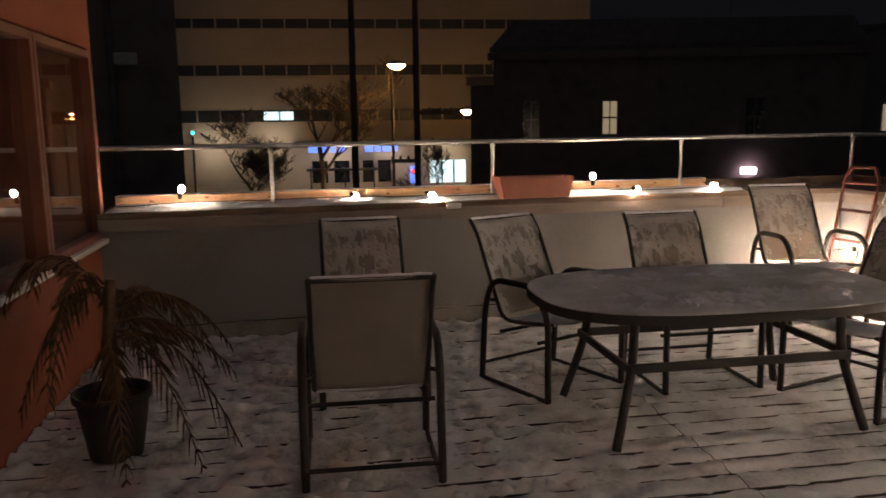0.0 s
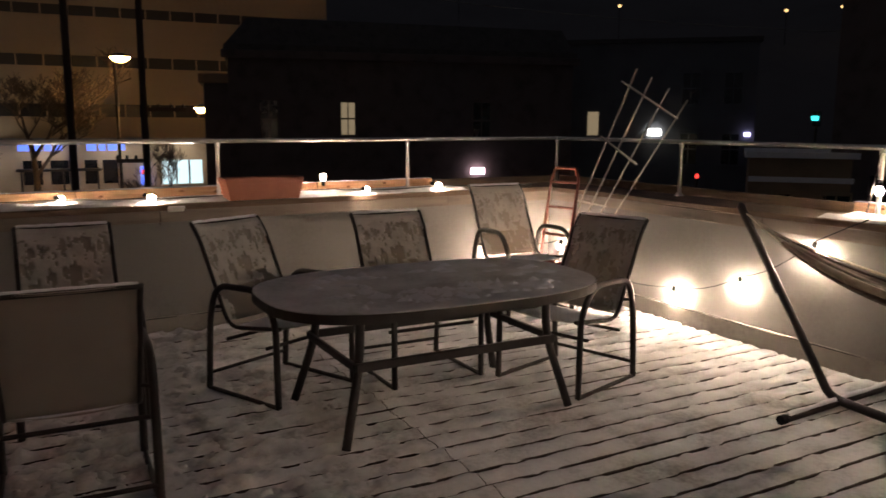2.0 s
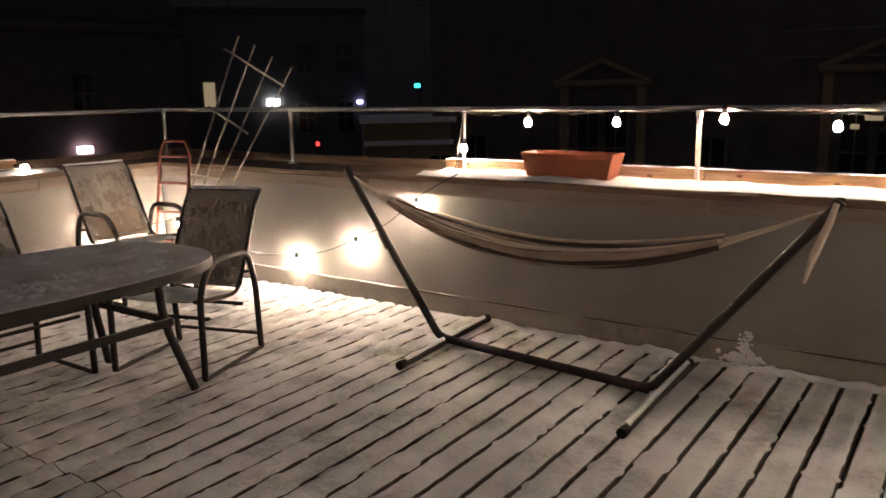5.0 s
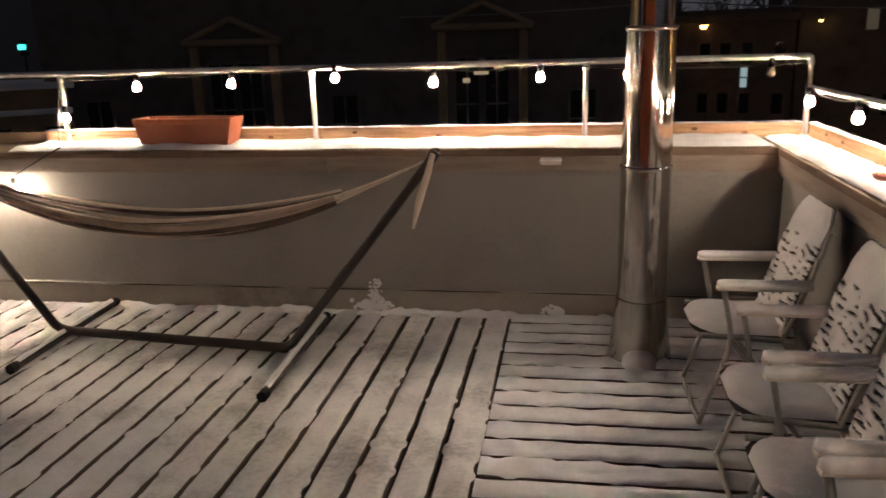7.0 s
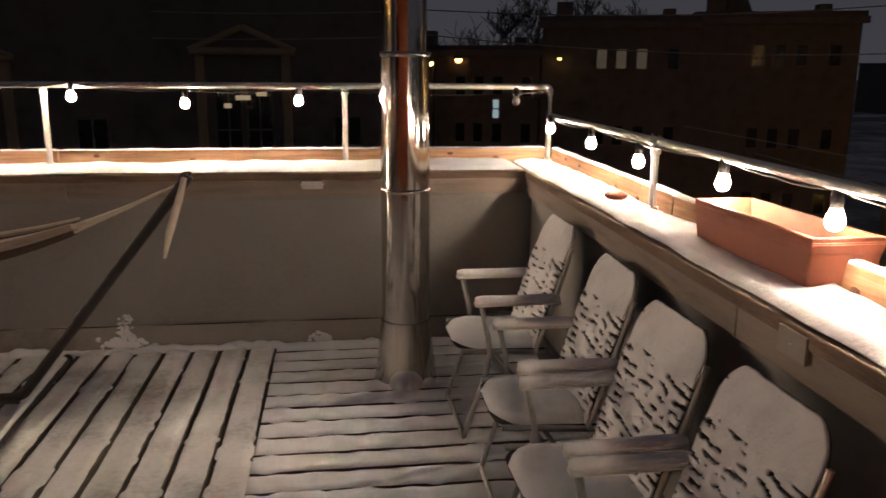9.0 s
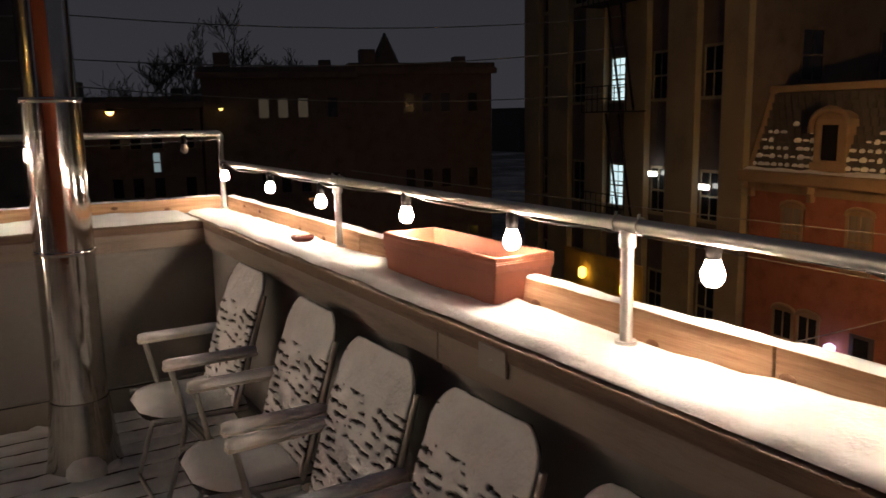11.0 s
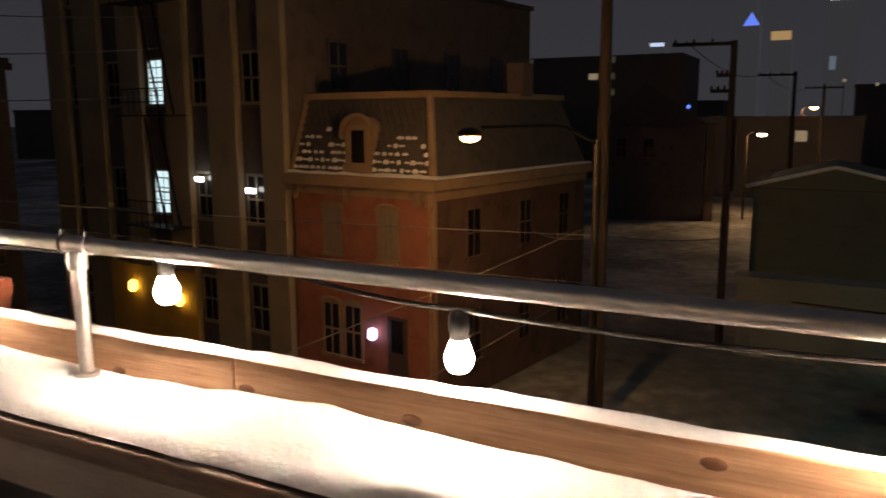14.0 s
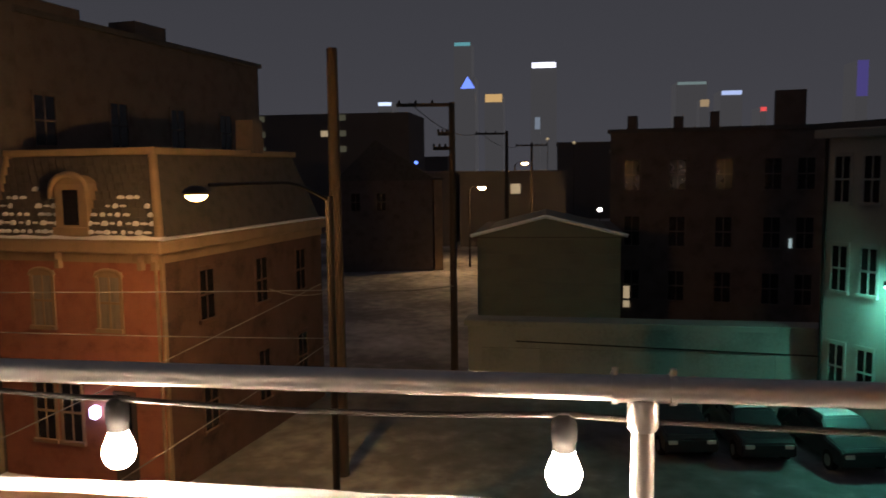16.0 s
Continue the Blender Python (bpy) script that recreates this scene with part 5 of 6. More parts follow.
part("downpipe", tb([(0.15, -0.08, 2.6), (0.15, -0.08, -8)], 0.06, 8), RUBBER, b)
lampd = part("yard_lamp", bx(3.15, 3.70, -0.75, -0.35, -2.5, -2.32, bevel=0.03), RUBBER, b, "yard lamp with a green-white lens")
part("lens", bx(3.19, 3.66, -0.71, -0.39, -2.56, -2.505), TEAL_GLOW, lampd)

# north side: house front with pediments
b, l = block("pedimented_house", (-20.0, 22.0), (1.0, 24.6), 10, 9.0, BRICK_DARK, "dark brick house front with pedimented windows", parapet_mat=BRICK_DARK)
for x, zp in ((5.4, 1.75), (14.2, 2.05)):
    p = part("pediment", tb([(x - 0.05, -0.25, zp), (x + 3.45, -0.25, zp)], 0.13, 6), CREAM, b, "buff stone pediment")
    part("raking_cornice", tb([(x - 0.05, -0.25, zp + 0.02), (x + 1.7, -0.25, zp + 0.80)], 0.11, 6), CREAM, p)
    part("raking_cornice", tb([(x + 3.45, -0.25, zp + 0.02), (x + 1.7, -0.25, zp + 0.80)], 0.11, 6), CREAM, p)
    for q in (0.12, 2.98):
        part("pilaster", bx(x + q, x + q + 0.30, -0.2, 0.02, -2.6, zp - 0.1, bevel=0.02), CREAM, p)
    window(b, x + 0.75, x + 1.55, -2.2, 1.0, frame=BRICK_DARK)
    window(b, x + 1.80, x + 2.60, -2.2, 1.0, frame=BRICK_DARK)
for x in (1.5, 10.5, 19.0):
    for z in (-6.5, -2.2):
        window(b, x, x + 0.9, z, z + 2.0, frame=BRICK_DARK)
for x, z, wd in ((15.6, 0.42, 0.5), (16.3, 0.55, 0.35), (15.2, 0.15, 0.25)):
    part("lit_fanlight", bx(x, x + wd, -0.05, -0.036, z, z + 0.16), LIT_WARM, b)
# north-east row
for p0, p1, top, lits, lab in (((2.5, 38.0), (9.2, 35.8), 2.5, (), "dark low house behind bare trees"), ((9.3, 35.7), (16.4, 33.3), 3.9, (0, 1, 2), "dark brick house with three dim lit windows"), ((16.5, 33.6), (23.6, 31.2), 4.1, (), "dark row house with a pointed turret")):
    b, l = block("row_house", p0, p1, 9, top, BRICK_DARK, lab, parapet_mat=BRICK_DARK)
    part("chimney", bx(0.6, 1.4, 1, 2, top + 0.2, top + 1.0), BRICK_DARK, b)
    part("chimney", bx(l - 1.5, l - 0.9, 2, 3, top + 0.2, top + 0.7), BRICK_DARK, b)
    for k, x in enumerate((2.75, 3.7, 4.7, 6.2)):
        for z in (-5.4, -2.2, top - 2.3):
            lit = k in lits and z == top - 2.3
            window(b, x, x + 0.48, z, z + 0.95, frame=BRICK_DARK, pane=LIT_DIM if lit else DARK_PANE, bars=False)
    if top == 4.1:
        part("turret_roof", lathe(bmesh.new(), [(0.9, top), (0.6, top + 0.7), (0.04, top + 1.9)], 8, (2.0, 1.5, 0)), SLATE, b)
    if top == 2.5:
        # two glowing panes stand in for a patch of cold-lit snowy yard
        for q in (0.0, 0.5):
            part("lit_pane", bx(4.72, 5.02, -0.05, 0.0, -0.95 + q, -0.52 + q), LIT_PALE, b, "glowing pane in place of a lit snowy yard")
# north-west
b, l = block("slate_house", (-34.9, 20.6), (-28.3, 27.7), 10, 5.6, BRICK_BLUE, "dark blue-grey rendered house block")
part("lit_window", bx(1.55, 2.1, -0.05, 0.0, 1.0, 2.2), LIT_WARM, b, "warm lit window")
part("wall_lamp", bx(4.6, 5.25, -0.2, 0.0, 1.0, 1.35, bevel=0.05), LIT_WHITE, b, "white wall lamp")
part("wall_lamp", bx(9.2, 9.5, -0.2, 0.0, 1.0, 1.2, bevel=0.05), LIT_VIOLET, b, "small violet lamp")
for x in (6.2, 8.2):
    for z in (-3.6, -0.4, 2.6):
        window(b, x, x + 0.8, z, z + 1.5, frame=BRICK_BLUE)
b, l = block("garden_pavilion", (-21.8, 19.8), (-18.6, 22.6), 5, 0.35, CREAM, "low buff outbuilding with snow on its roof", roof_mat=SNOW)
part("string_course", bx(0, l, -0.06, 0.0, -0.55, -0.35, bevel=0.02), SNOW, b)
for x in (0.6, 2.6):
    window(b, x, x + 0.9, -2.6, -1.0, frame=CREAM)
b, l = block("brick_house", (-35.2, 3.6), (-31.4, 18.8), 12, 4.6, BRICK_DARK, "big dark brick house with a mansard end", parapet_mat=BRICK_DARK)
bm = bmesh.new()
v = [bm.verts.new(p) for p in ((-0.1, -0.1, 4.8), (l, -0.1, 4.8), (l, 12, 4.8), (-0.1, 12, 4.8), (0.9, 0.5, 6.0), (l - 0.4, 0.5, 5.9), (l - 0.4, 11, 5.9), (0.9, 11, 6.0))]
for q in ((0, 1, 5, 4), (1, 2, 6, 5), (2, 3, 7, 6), (3, 0, 4, 7), (4, 5, 6, 7)):
    bm.faces.new([v[i] for i in q])
part("mansard", bm, SLATE, b)
part("turret", bx(-1.0, 0.0, 0.2, 4, -6.5, 3.4), BRICK_DARK, b)
part("turret_cornice", bx(-1.2, 0.1, 0.0, 4.1, 3.2, 3.6, bevel=0.05), CREAM, b)
window(b, 4.75, 5.35, 1.05, 2.45, frame=BRICK_DARK, pane=LIT_WARM)
window(b, 10.8, 11.6, 0.9, 2.5, frame=BRICK_DARK)
window(b, 1.3, 2.0, 0.9, 2.5, frame=BRICK_DARK)
part("wall_lamp", bx(10.7, 11.3, -0.3, 0.0, -0.75, -0.45, bevel=0.05), glow("pink_lamp", (1.0, 0.72, 0.85), 9.0), b, "pinkish white lamp")
b, l = block("dark_house", (-21.5, -13.0), (-22.8, -7.75), 8, 9.0, BRICK_DARK, "dark side of a neighbouring house")
part("downpipe", tb([(l - 1.6, -0.1, 9), (l - 1.6, -0.1, -6)], 0.09, 8), SLATE, b)
part("flood_lamp", bx(l - 1.55, l - 1.0, -0.5, -0.1, 3.1, 3.4, bevel=0.04), PALE, b, "unlit floodlight")

# bank building across the square, ribbon windows, lit ground floor
b, l = block("office_building", (-75.0, -19.0), (-73.0, 22.0), 20, 16.0, FAR_WALL, "broad pale office building with ribbon windows and a lit ground floor", z0=-5.5)
for z0, z1 in ((10.2, 11.0), (6.1, 7.0), (2.0, 3.05), (13.5, 14.5)):
    band = part("window_band", bx(0.3, l - 0.3, -0.05, 0.02, z0, z1), FAR_BAND, b, "dark ribbon of windows")
    for k in range(20):
        part("mullion", bx(1 + 2.0 * k, 1.12 + 2.0 * k, -0.09, -0.051, z0, z1), FAR_WALL, band)
part("lit_window", bx(10.9, 12.2, -0.09, -0.052, 2.15, 2.9), LIT_COOL, b, "cool lit office window")
part("lit_window", bx(12.35, 13.5, -0.09, -0.052, 2.15, 2.9), LIT_COOL, b, "cool lit office window")
part("canopy", bx(13.5, 30.5, -2.0, 0.0, -0.15, 0.25, bevel=0.05), PALE, b)
for k in range(5):
    part("soffit_tube", bx(5.5 + 5.2 * k, 7.5 + 5.2 * k, -1.5, -1.2, -0.24, -0.16), SHOP_GLOW, b, "canopy light tube")
for x0, wd in ((14.8, 0.8), (16.0, 0.5), (16.7, 0.5), (17.4, 0.6), (19.8, 0.7), (20.7, 0.5), (21.4, 0.7), (22.3, 0.4)):
    part("sign_bar", bx(x0, x0 + wd, -2.08, -2.01, -0.75, -0.20), LIT_BLUE, b, "blue lit sign")
for x0, x1 in ((15.0, 16.4), (17.0, 18.4), (19.6, 20.6), (21.0, 22.2)):
    part("shop_window", bx(x0, x1, -0.05, 0.02, -3.6, -1.6), DARK_PANE, b)
part("shop_window", bx(25.8, 29.2, -0.05, 0.02, -3.8, -1.7), LIT_COOL, b, "bright lit shop window")
for x in (26.9, 28.0):
    part("mullion", bx(x, x + 0.15, -0.1, -0.051, -3.8, -1.7), FAR_BAND, b)
part("cash_machine", bx(24.0, 24.8, -0.4, 0.0, -3.8, -2.2, bevel=0.05), LIT_BLUE, b, "blue lit machine panel")
part("machine_panel", bx(24.05, 24.75, -0.45, -0.41, -2.9, -2.5), LIT_RED, b, "red lit strip")
for k in range(6):
    part("fence_rail", bx(4.0, 12.5, -6.05, -6.0, -4.4 + 0.30 * k, -4.32 + 0.30 * k), PALE, b, "pale rail fence before the office")

shelter = thing("bus_shelter", along((-62, -4.5), (-61.6, 0.8))[0] @ pose(0, 0, -4.4), "dark glazed bus shelter before the office", "bus shelter")
for x in (0.2, 2.8, 5.0):
    part("post", bx(x, x + 0.12, 0, 0.12, 0, 2.6), BRONZE, shelter)
part("shelter_roof", bx(0, 5.3, -0.8, 0.5, 2.6, 2.75), BRONZE, shelter)
part("bench", bx(0.6, 4.6, -0.1, 0.3, 0.45, 0.55), BRONZE, shelter)


# emission of the bowls added under lamp heads to imitate their orange halo
SODIUM_HALO = glow("sodium_halo", (1.0, 0.46, 0.13), 26.0)


def street_lamp(x, y, z, base, toward, mat, label, post=0.09, arm=1.4, size=1.0, aim=None):
    s = thing("street_lamp", pose(x, y, base), label, "street lamp", "street lamps")
    h = z - base
    a = Vector((math.cos(toward), math.sin(toward), 0))
    part("post", tb([(a.x * arm, a.y * arm, 0), (a.x * arm, a.y * arm, h - 0.2)], post, 8), BRONZE, s)
    part("arm", tb(bend([(a.x * arm, a.y * arm, h - 0.3), (a.x * arm * 0.7, a.y * arm * 0.7, h + 0.14), (a.x * 0.3, a.y * 0.3, h + 0.12)], 0.3), 0.04, 6), BRONZE, s)
    hd = lathe(bmesh.new(), [(0.10, 0.16), (0.24, 0.09), (0.33, -0.015)], 14)
    bmesh.ops.transform(hd, matrix=pose(0, 0, h, 0, 0, math.degrees(toward)) @ Matrix.Diagonal((1.3 * size, 0.8 * size, size, 1)), verts=hd.verts)
    head = part("head", hd, BRONZE, s)
    bl = lathe(bmesh.new(), [(0.262, -0.095), (0.23, -0.17), (0.14, -0.24), (0.03, -0.265)], 14)
    bmesh.ops.transform(bl, matrix=pose(0, 0, h, 0, 0, math.degrees(toward)) @ Matrix.Diagonal((1.3 * size, 0.8 * size, size, 1)), verts=bl.verts)
    part("bowl", bl, SODIUM_HALO if mat in (SODIUM_GLOW, SODIUM_NEAR, SODIUM_ALLEY) else mat, head, "glowing bowl added for the lamp's halo")
    ln = lathe(bmesh.new(), [(0.29, 0.010), (0.30, -0.05), (0.265, -0.093)], 14)
    # aimed disc steers light at the house; an added cup blocks its back
    if aim:
        d = Vector(aim).normalized()
        ln = lathe(bmesh.new(), [(0.11, 0.0), (0.11, 0.03)], 14)
        turn = Matrix.Translation(d * 0.20 + Vector((0, 0, h - 0.05))) @ d.to_track_quat("Z", "Y").to_matrix().to_4x4()
        bmesh.ops.transform(ln, matrix=turn, verts=ln.verts)
        hood = lathe(bmesh.new(), [(0.02, -0.06), (0.115, -0.03), (0.125, 0.0), (0.125, 0.045), (0.117, 0.045), (0.117, -0.002), (0.02, -0.004)], 18)
        bmesh.ops.transform(hood, matrix=turn, verts=hood.verts)
        part("hood", hood, BRONZE, head, "added shield that blocks light behind the lens")
    else:
        bmesh.ops.transform(ln, matrix=pose(0, 0, h, 0, 0, math.degrees(toward)) @ Matrix.Diagonal((1.3 * size, 0.8 * size, size, 1)), verts=ln.verts)
    part("lens", ln, mat, head, "glowing orange lens")
    return s


street_lamp(-50.9, 1.2, 5.3, -4.4, -1.7, SODIUM_GLOW, "sodium street lamp on a tall post", arm=0.3, size=1.35)
street_lamp(-50.2, 5.5, 2.45, -4.4, 2.6, SODIUM_GLOW, "sodium street lamp glowing orange", arm=2.2, size=1.35)
street_lamp(13.66, 2.47, 1.14, -8.0, math.atan2(-2.44, 4.1), SODIUM_NEAR, "sodium street lamp on a long arm lighting the brick house", arm=3.5, size=0.72, aim=(0.80, 0.45, -0.40))
street_lamp(75.0, 2.15, -0.2, -8.0, 1.2, SODIUM_ALLEY, "sodium street lamp in the alley")
street_lamp(100.0, -1.2, 2.3, -8.0, 1.2, SODIUM_GLOW, "small sodium street lamp far off")
street_lamp(14.0, 35.0, 1.5, -8.0, 1.2, glow("faint_sodium", (1.0, 0.5, 0.15), 14.0), "small sodium street lamp far off", arm=0.8)
street_lamp(3.5, 35.2, 1.85, -8.0, 1.2, glow("dim_sodium", (1.0, 0.5, 0.15), 8.0), "small sodium street lamp far off", arm=0.8, size=0.8)
street_lamp(10.0, 34.9, 2.1, -8.0, 1.2, glow("faint_amber", (1.0, 0.6, 0.15), 4.0), "tiny amber street lamp far off", arm=0.8, size=0.45)
street_lamp(5.3, 37.3, 2.05, -8.0, 1.2, glow("fainter_sodium", (1.0, 0.45, 0.12), 8.0), "small sodium street lamp far off", arm=0.8)


def pole(x, y, top, base, r, label, arms=()):
    p = thing("utility_pole", pose(x, y, base), label, "utility pole", "utility poles")
    part("shaft", tb([(0, 0, 0), (0, 0, (top - base) * 0.5), (0, 0, top - base)], r, 10, radii=[r * 1.15, r, r * 0.85]), TIMBER_POLE, p)
    for dx, dy, z, ln in arms:
        part("crossarm", bx(0, ln, -0.06, 0.06, z - base - 0.07, z - base + 0.07, m=Matrix.Rotation(math.atan2(dy, dx), 4, "Z")), TIMBER_POLE, p)
        for k in range(3):
            q = Matrix.Rotation(math.atan2(dy, dx), 4, "Z") @ Vector((ln * (0.35 + 0.3 * k), 0, 0))
            part("insulator", lathe(bmesh.new(), [(0.05, 0.07), (0.06, 0.12), (0.03, 0.2)], 8, (q.x, q.y, z - base)), BRONZE, p)
    return p


pole(22.3, 2.09, 5.15, -8.0, 0.19, "bare weathered timber utility pole", ())
pole(31.9, -0.3, 4.3, -8.0, 0.15, "timber pole with a braced crossarm", ((-0.15, 1, 4.2, 2.3), (-0.15, 1, 3.0, 0.6), (-0.15, 1, 2.4, 0.8)))
pole(59.1, -1.1, 4.4, -8.0, 0.14, "distant timber pole with a crossarm", ((-0.1, 1, 4.2, 2.4),))
pole(80.0, -2.5, 4.2, -8.0, 0.14, "distant timber pole with a crossarm", ((-0.1, 1, 3.9, 1.6), (0.1, -1, 3.9, 1.6)))
pole(-31.1, -2.75, 9.0, -6.5, 0.12, "tall weathered timber utility pole", ())
pole(-30.9, -0.4, 10.0, -6.5, 0.115, "tall timber utility pole with fittings", ((0.1, 1, 2.0, 1.4), (-0.1, -1, 0.2, 1.0)))
# paler bark tone swapped in to paint the lamplight on this pole
pole(-19.9, 25.2, 10.0, -7.0, 0.30, "thick timber pole with faint lamplight put into its colour", ()).children[0].data.materials[0] = BARK


FROSTED_WIRE = material("frosted_wire", (0.22, 0.21, 0.20), 0.7, vary=0.4, scale=3, fine=20)


def wire(pts, drop, label, r=0.014):
    line = []
    for a, c in zip(pts, pts[1:]):
        line += sag(a, c, drop, 10)
    w = whole("overhead_wire", tb(line + [pts[-1]], r, 5), FROSTED_WIRE, label, "wire", "overhead wires")
    return w


wire([(9.8, 19.5, -0.2), (22.15, 2.1, -2.1), (31.9, -0.3, -3.4)], 0.12, "thin frosted overhead wire sagging between poles", 0.016)
wire([(9.8, 15.1, -0.6), (22.15, 2.2, -3.6)], 0.12, "thin frosted overhead wire sagging between poles", 0.014)
wire([(8.0, 7.1, -3.9), (22.15, 2.1, -1.67)], 0.08, "thin frosted service wire slanting down", 0.012)
wire([(9.0, 4.6, -4.65), (22.15, 2.2, -3.6)], 0.08, "thin frosted service wire slanting down", 0.012)
wire([(22.15, 2.1, -2.1), (29.0, 8.0, -2.4)], 0.5, "thin slack wire looping to the alley", 0.014)
wire([(-19.9, 25.2, 4.3), (2.0, 22.5, 3.4), (24.0, 20.0, 4.4)], 0.5, "long thin overhead wire across the street", 0.02)
wire([(-19.9, 25.2, 3.4), (2.0, 22.5, 2.6), (24.0, 20.0, 2.5)], 0.5, "long thin overhead wire across the street", 0.02)
wire([(-19.9, 25.2, 5.2), (2.0, 22.5, 4.7), (24.0, 20.0, 5.6)], 0.5, "long thin overhead wire across the street", 0.02)
wire([(31.9, 1.5, 4.35), (59.1, 0.9, 4.35), (80, -1.5, 4.0)], 0.7, "thin overhead wire along the alley", 0.02)
wire([(-31.1, -2.75, 7.0), (-30.9, -0.4, 7.2), (-19.9, 25.2, 5.0)], 0.5, "thin black overhead wire between poles", 0.02)


def bare_tree(x, y, base, height, spread, seed, label, thick=0.16, depth=5, fine=0.014):
    """A winter tree: a tapered trunk, limbs, and a crown of many fine twigs."""
    rng = random.Random(seed)
    t = thing("bare_tree", pose(x, y, base), label, "tree", "bare street trees")
    limbs, twigs = [], bmesh.new()

    def grow(p, d, ln, r, level):
        n = 4
        pts = [p]
        for k in range(n):
            d = (d + Vector((rng.uniform(-1, 1), rng.uniform(-1, 1), rng.uniform(-0.3, 0.7))) * 0.16).normalized()
            pts.append(pts[-1] + d * ln / n)
        rad = [max(fine, r * (1 - 0.5 * k / n)) for k in range(n + 1)]
        if level <= 1:
            limbs.append((pts, rad))
        else:
            tube(twigs, pts, r, 4, cap=False, radii=rad)
        if level >= depth:
            return
        for k in range(3 if level < 3 else 4):
            a = rng.uniform(0, 2 * math.pi)
            out = Vector((math.cos(a), math.sin(a), rng.uniform(0.0, 0.8))).normalized()
            q = pts[rng.choice((2, 3, 4))]
            grow(q, (d * 0.75 + out * spread).normalized(), ln * rng.uniform(0.55, 0.78), r * 0.52, level + 1)

    grow(Vector((0, 0, 0)), Vector((0, 0, 1)), height * 0.36, thick, 0)
    part("trunk", tb(limbs[0][0], thick, 9, radii=limbs[0][1]), BARK, t)
    for pts, rad in limbs[1:]:
        part("limb", tb(pts, 0.1, 6, radii=rad), BARK, t)
    part("crown", twigs, BARK, t, "crown of fine bare twigs")


bare_tree(-46.0, -8.0, -4.6, 7.6, 1.05, 3, "small bare street tree with fine twigs", 0.16, 6, 0.016)
bare_tree(-58.0, -3.6, -4.5, 14.0, 0.95, 8, "bare street tree before the lit office building", 0.26, 6, 0.02)
bare_tree(-40.5, 1.8, -4.5, 6.0, 0.7, 21, "bare bushy tree catching orange lamp light", 0.1)
bare_tree(12.5, 46.0, -8.0, 19.0, 0.75, 5, "large bare tree behind the dark row", 0.5, 6, 0.02)
bare_tree(20.0, 40.0, -8.0, 13.0, 0.75, 6, "bare tree beside the turret house", 0.3)
bare_tree(4.0, 44.0, -8.0, 14.0, 0.75, 16, "bare tree over the low house", 0.3)
bare_tree(6.5, 33.0, -8.0, 8.0, 0.75, 15, "bare garden tree with thin twigs", 0.15)
bare_tree(-16.5, 19.5, -8.0, 9.0, 0.7, 41, "bare street tree in the dark", 0.16)


def parked_car(m, mat, label):
    c = thing("car", m, label, "car", "parked cars")
    prof = [(-2.15, 0.32), (-2.15, 0.75), (-1.95, 0.88), (-1.15, 0.95), (-0.55, 1.40), (0.85, 1.43), (1.55, 1.02), (2.10, 0.95), (2.20, 0.65), (2.15, 0.32)]
    bm = bmesh.new()
    rows = []
    for yy, k in ((-0.86, 0.94), (-0.78, 1.0), (0.78, 1.0), (0.86, 0.94)):
        rows.append([bm.verts.new((x * (0.99 if k < 1 else 1), yy * (1 if z < 1.0 else 0.84), z * k + 0.02)) for x, z in prof])
    for a, b2 in zip(rows, rows[1:]):
        for k in range(len(prof)):
            j = (k + 1) % len(prof)
            bm.faces.new((a[k], a[j], b2[j], b2[k]))
    bm.faces.new(rows[0][::-1])
    bm.faces.new(rows[-1])
    bmesh.ops.recalc_face_normals(bm, faces=bm.faces[:])
    bmesh.ops.bevel(bm, geom=bm.edges[:], offset=0.04, segments=2, affect="EDGES")
    body = part("body", bm, mat, c)
    for s in (-1, 1):
        part("side_window", bx(-0.60, 0.95, s * 0.735 - 0.01, s * 0.735 + 0.01, 1.02, 1.33), DARK_PANE, body)
        for xx in (-1.35, 1.38):
            w = tb([(xx, s * 0.88, 0.32), (xx, s * 0.68, 0.32)], 0.32, 18)
            wh = part("wheel", w, RUBBER, c)
            part("rim", tb([(xx, s * 0.89, 0.32), (xx, s * 0.885, 0.32)], 0.19, 14), ALU, wh)
        part("headlight", bx(-2.19, -2.12, s * 0.62 - 0.14, s * 0.62 + 0.14, 0.62, 0.74, bevel=0.01), WHITE, c)
    part("windscreen", bx(-0.02, 0.02, -0.62, 0.62, 0.0, 0.56, m=pose(-1.08, 0, 0.98, 0, 52, 0)), DARK_PANE, body)
    part("snow_sheet", lumps(bmesh.new(), 1.3, -0.55, 0.55, 1.44, 0.05, 0.02, 0.1, 8, 3.0, 3), SNOW, c, "snow on the roof", smooth=True).location.x = -0.5
    return c


car = parked_car(pose(26.6, -8.6, -8.0, 0, 0, 8), CAR_A, "dark parked saloon car under snow")
for m, lab in ((pose(26.4, -11.0, -8.0, 0, 0, 6), "dark parked car in the green-lit yard"), (pose(25.8, -13.6, -8.0, 0, 0, 10), "parked car beside the pale house")):
    tagged(copy_thing(car, m), lab)
van = parked_car(pose(-23.3, 19.2, -6.9, 0, 0, 40) @ Matrix.Diagonal((1.1, 1.1, 1.3, 1)), CAR_B, "pale parked car with a red tail lamp glowing")
part("tail_lamp", bx(-2.25, -2.19, -0.75, -0.35, 0.7, 0.9), LIT_RED, van, "glowing red tail lamp")
signal = thing("traffic_light", pose(-36.8, 43.9, -4.0), "dark traffic light showing green", "traffic light")
part("post", tb([(0, 0, 0), (0, 0, 5.6)], 0.08, 8), BRONZE, signal)
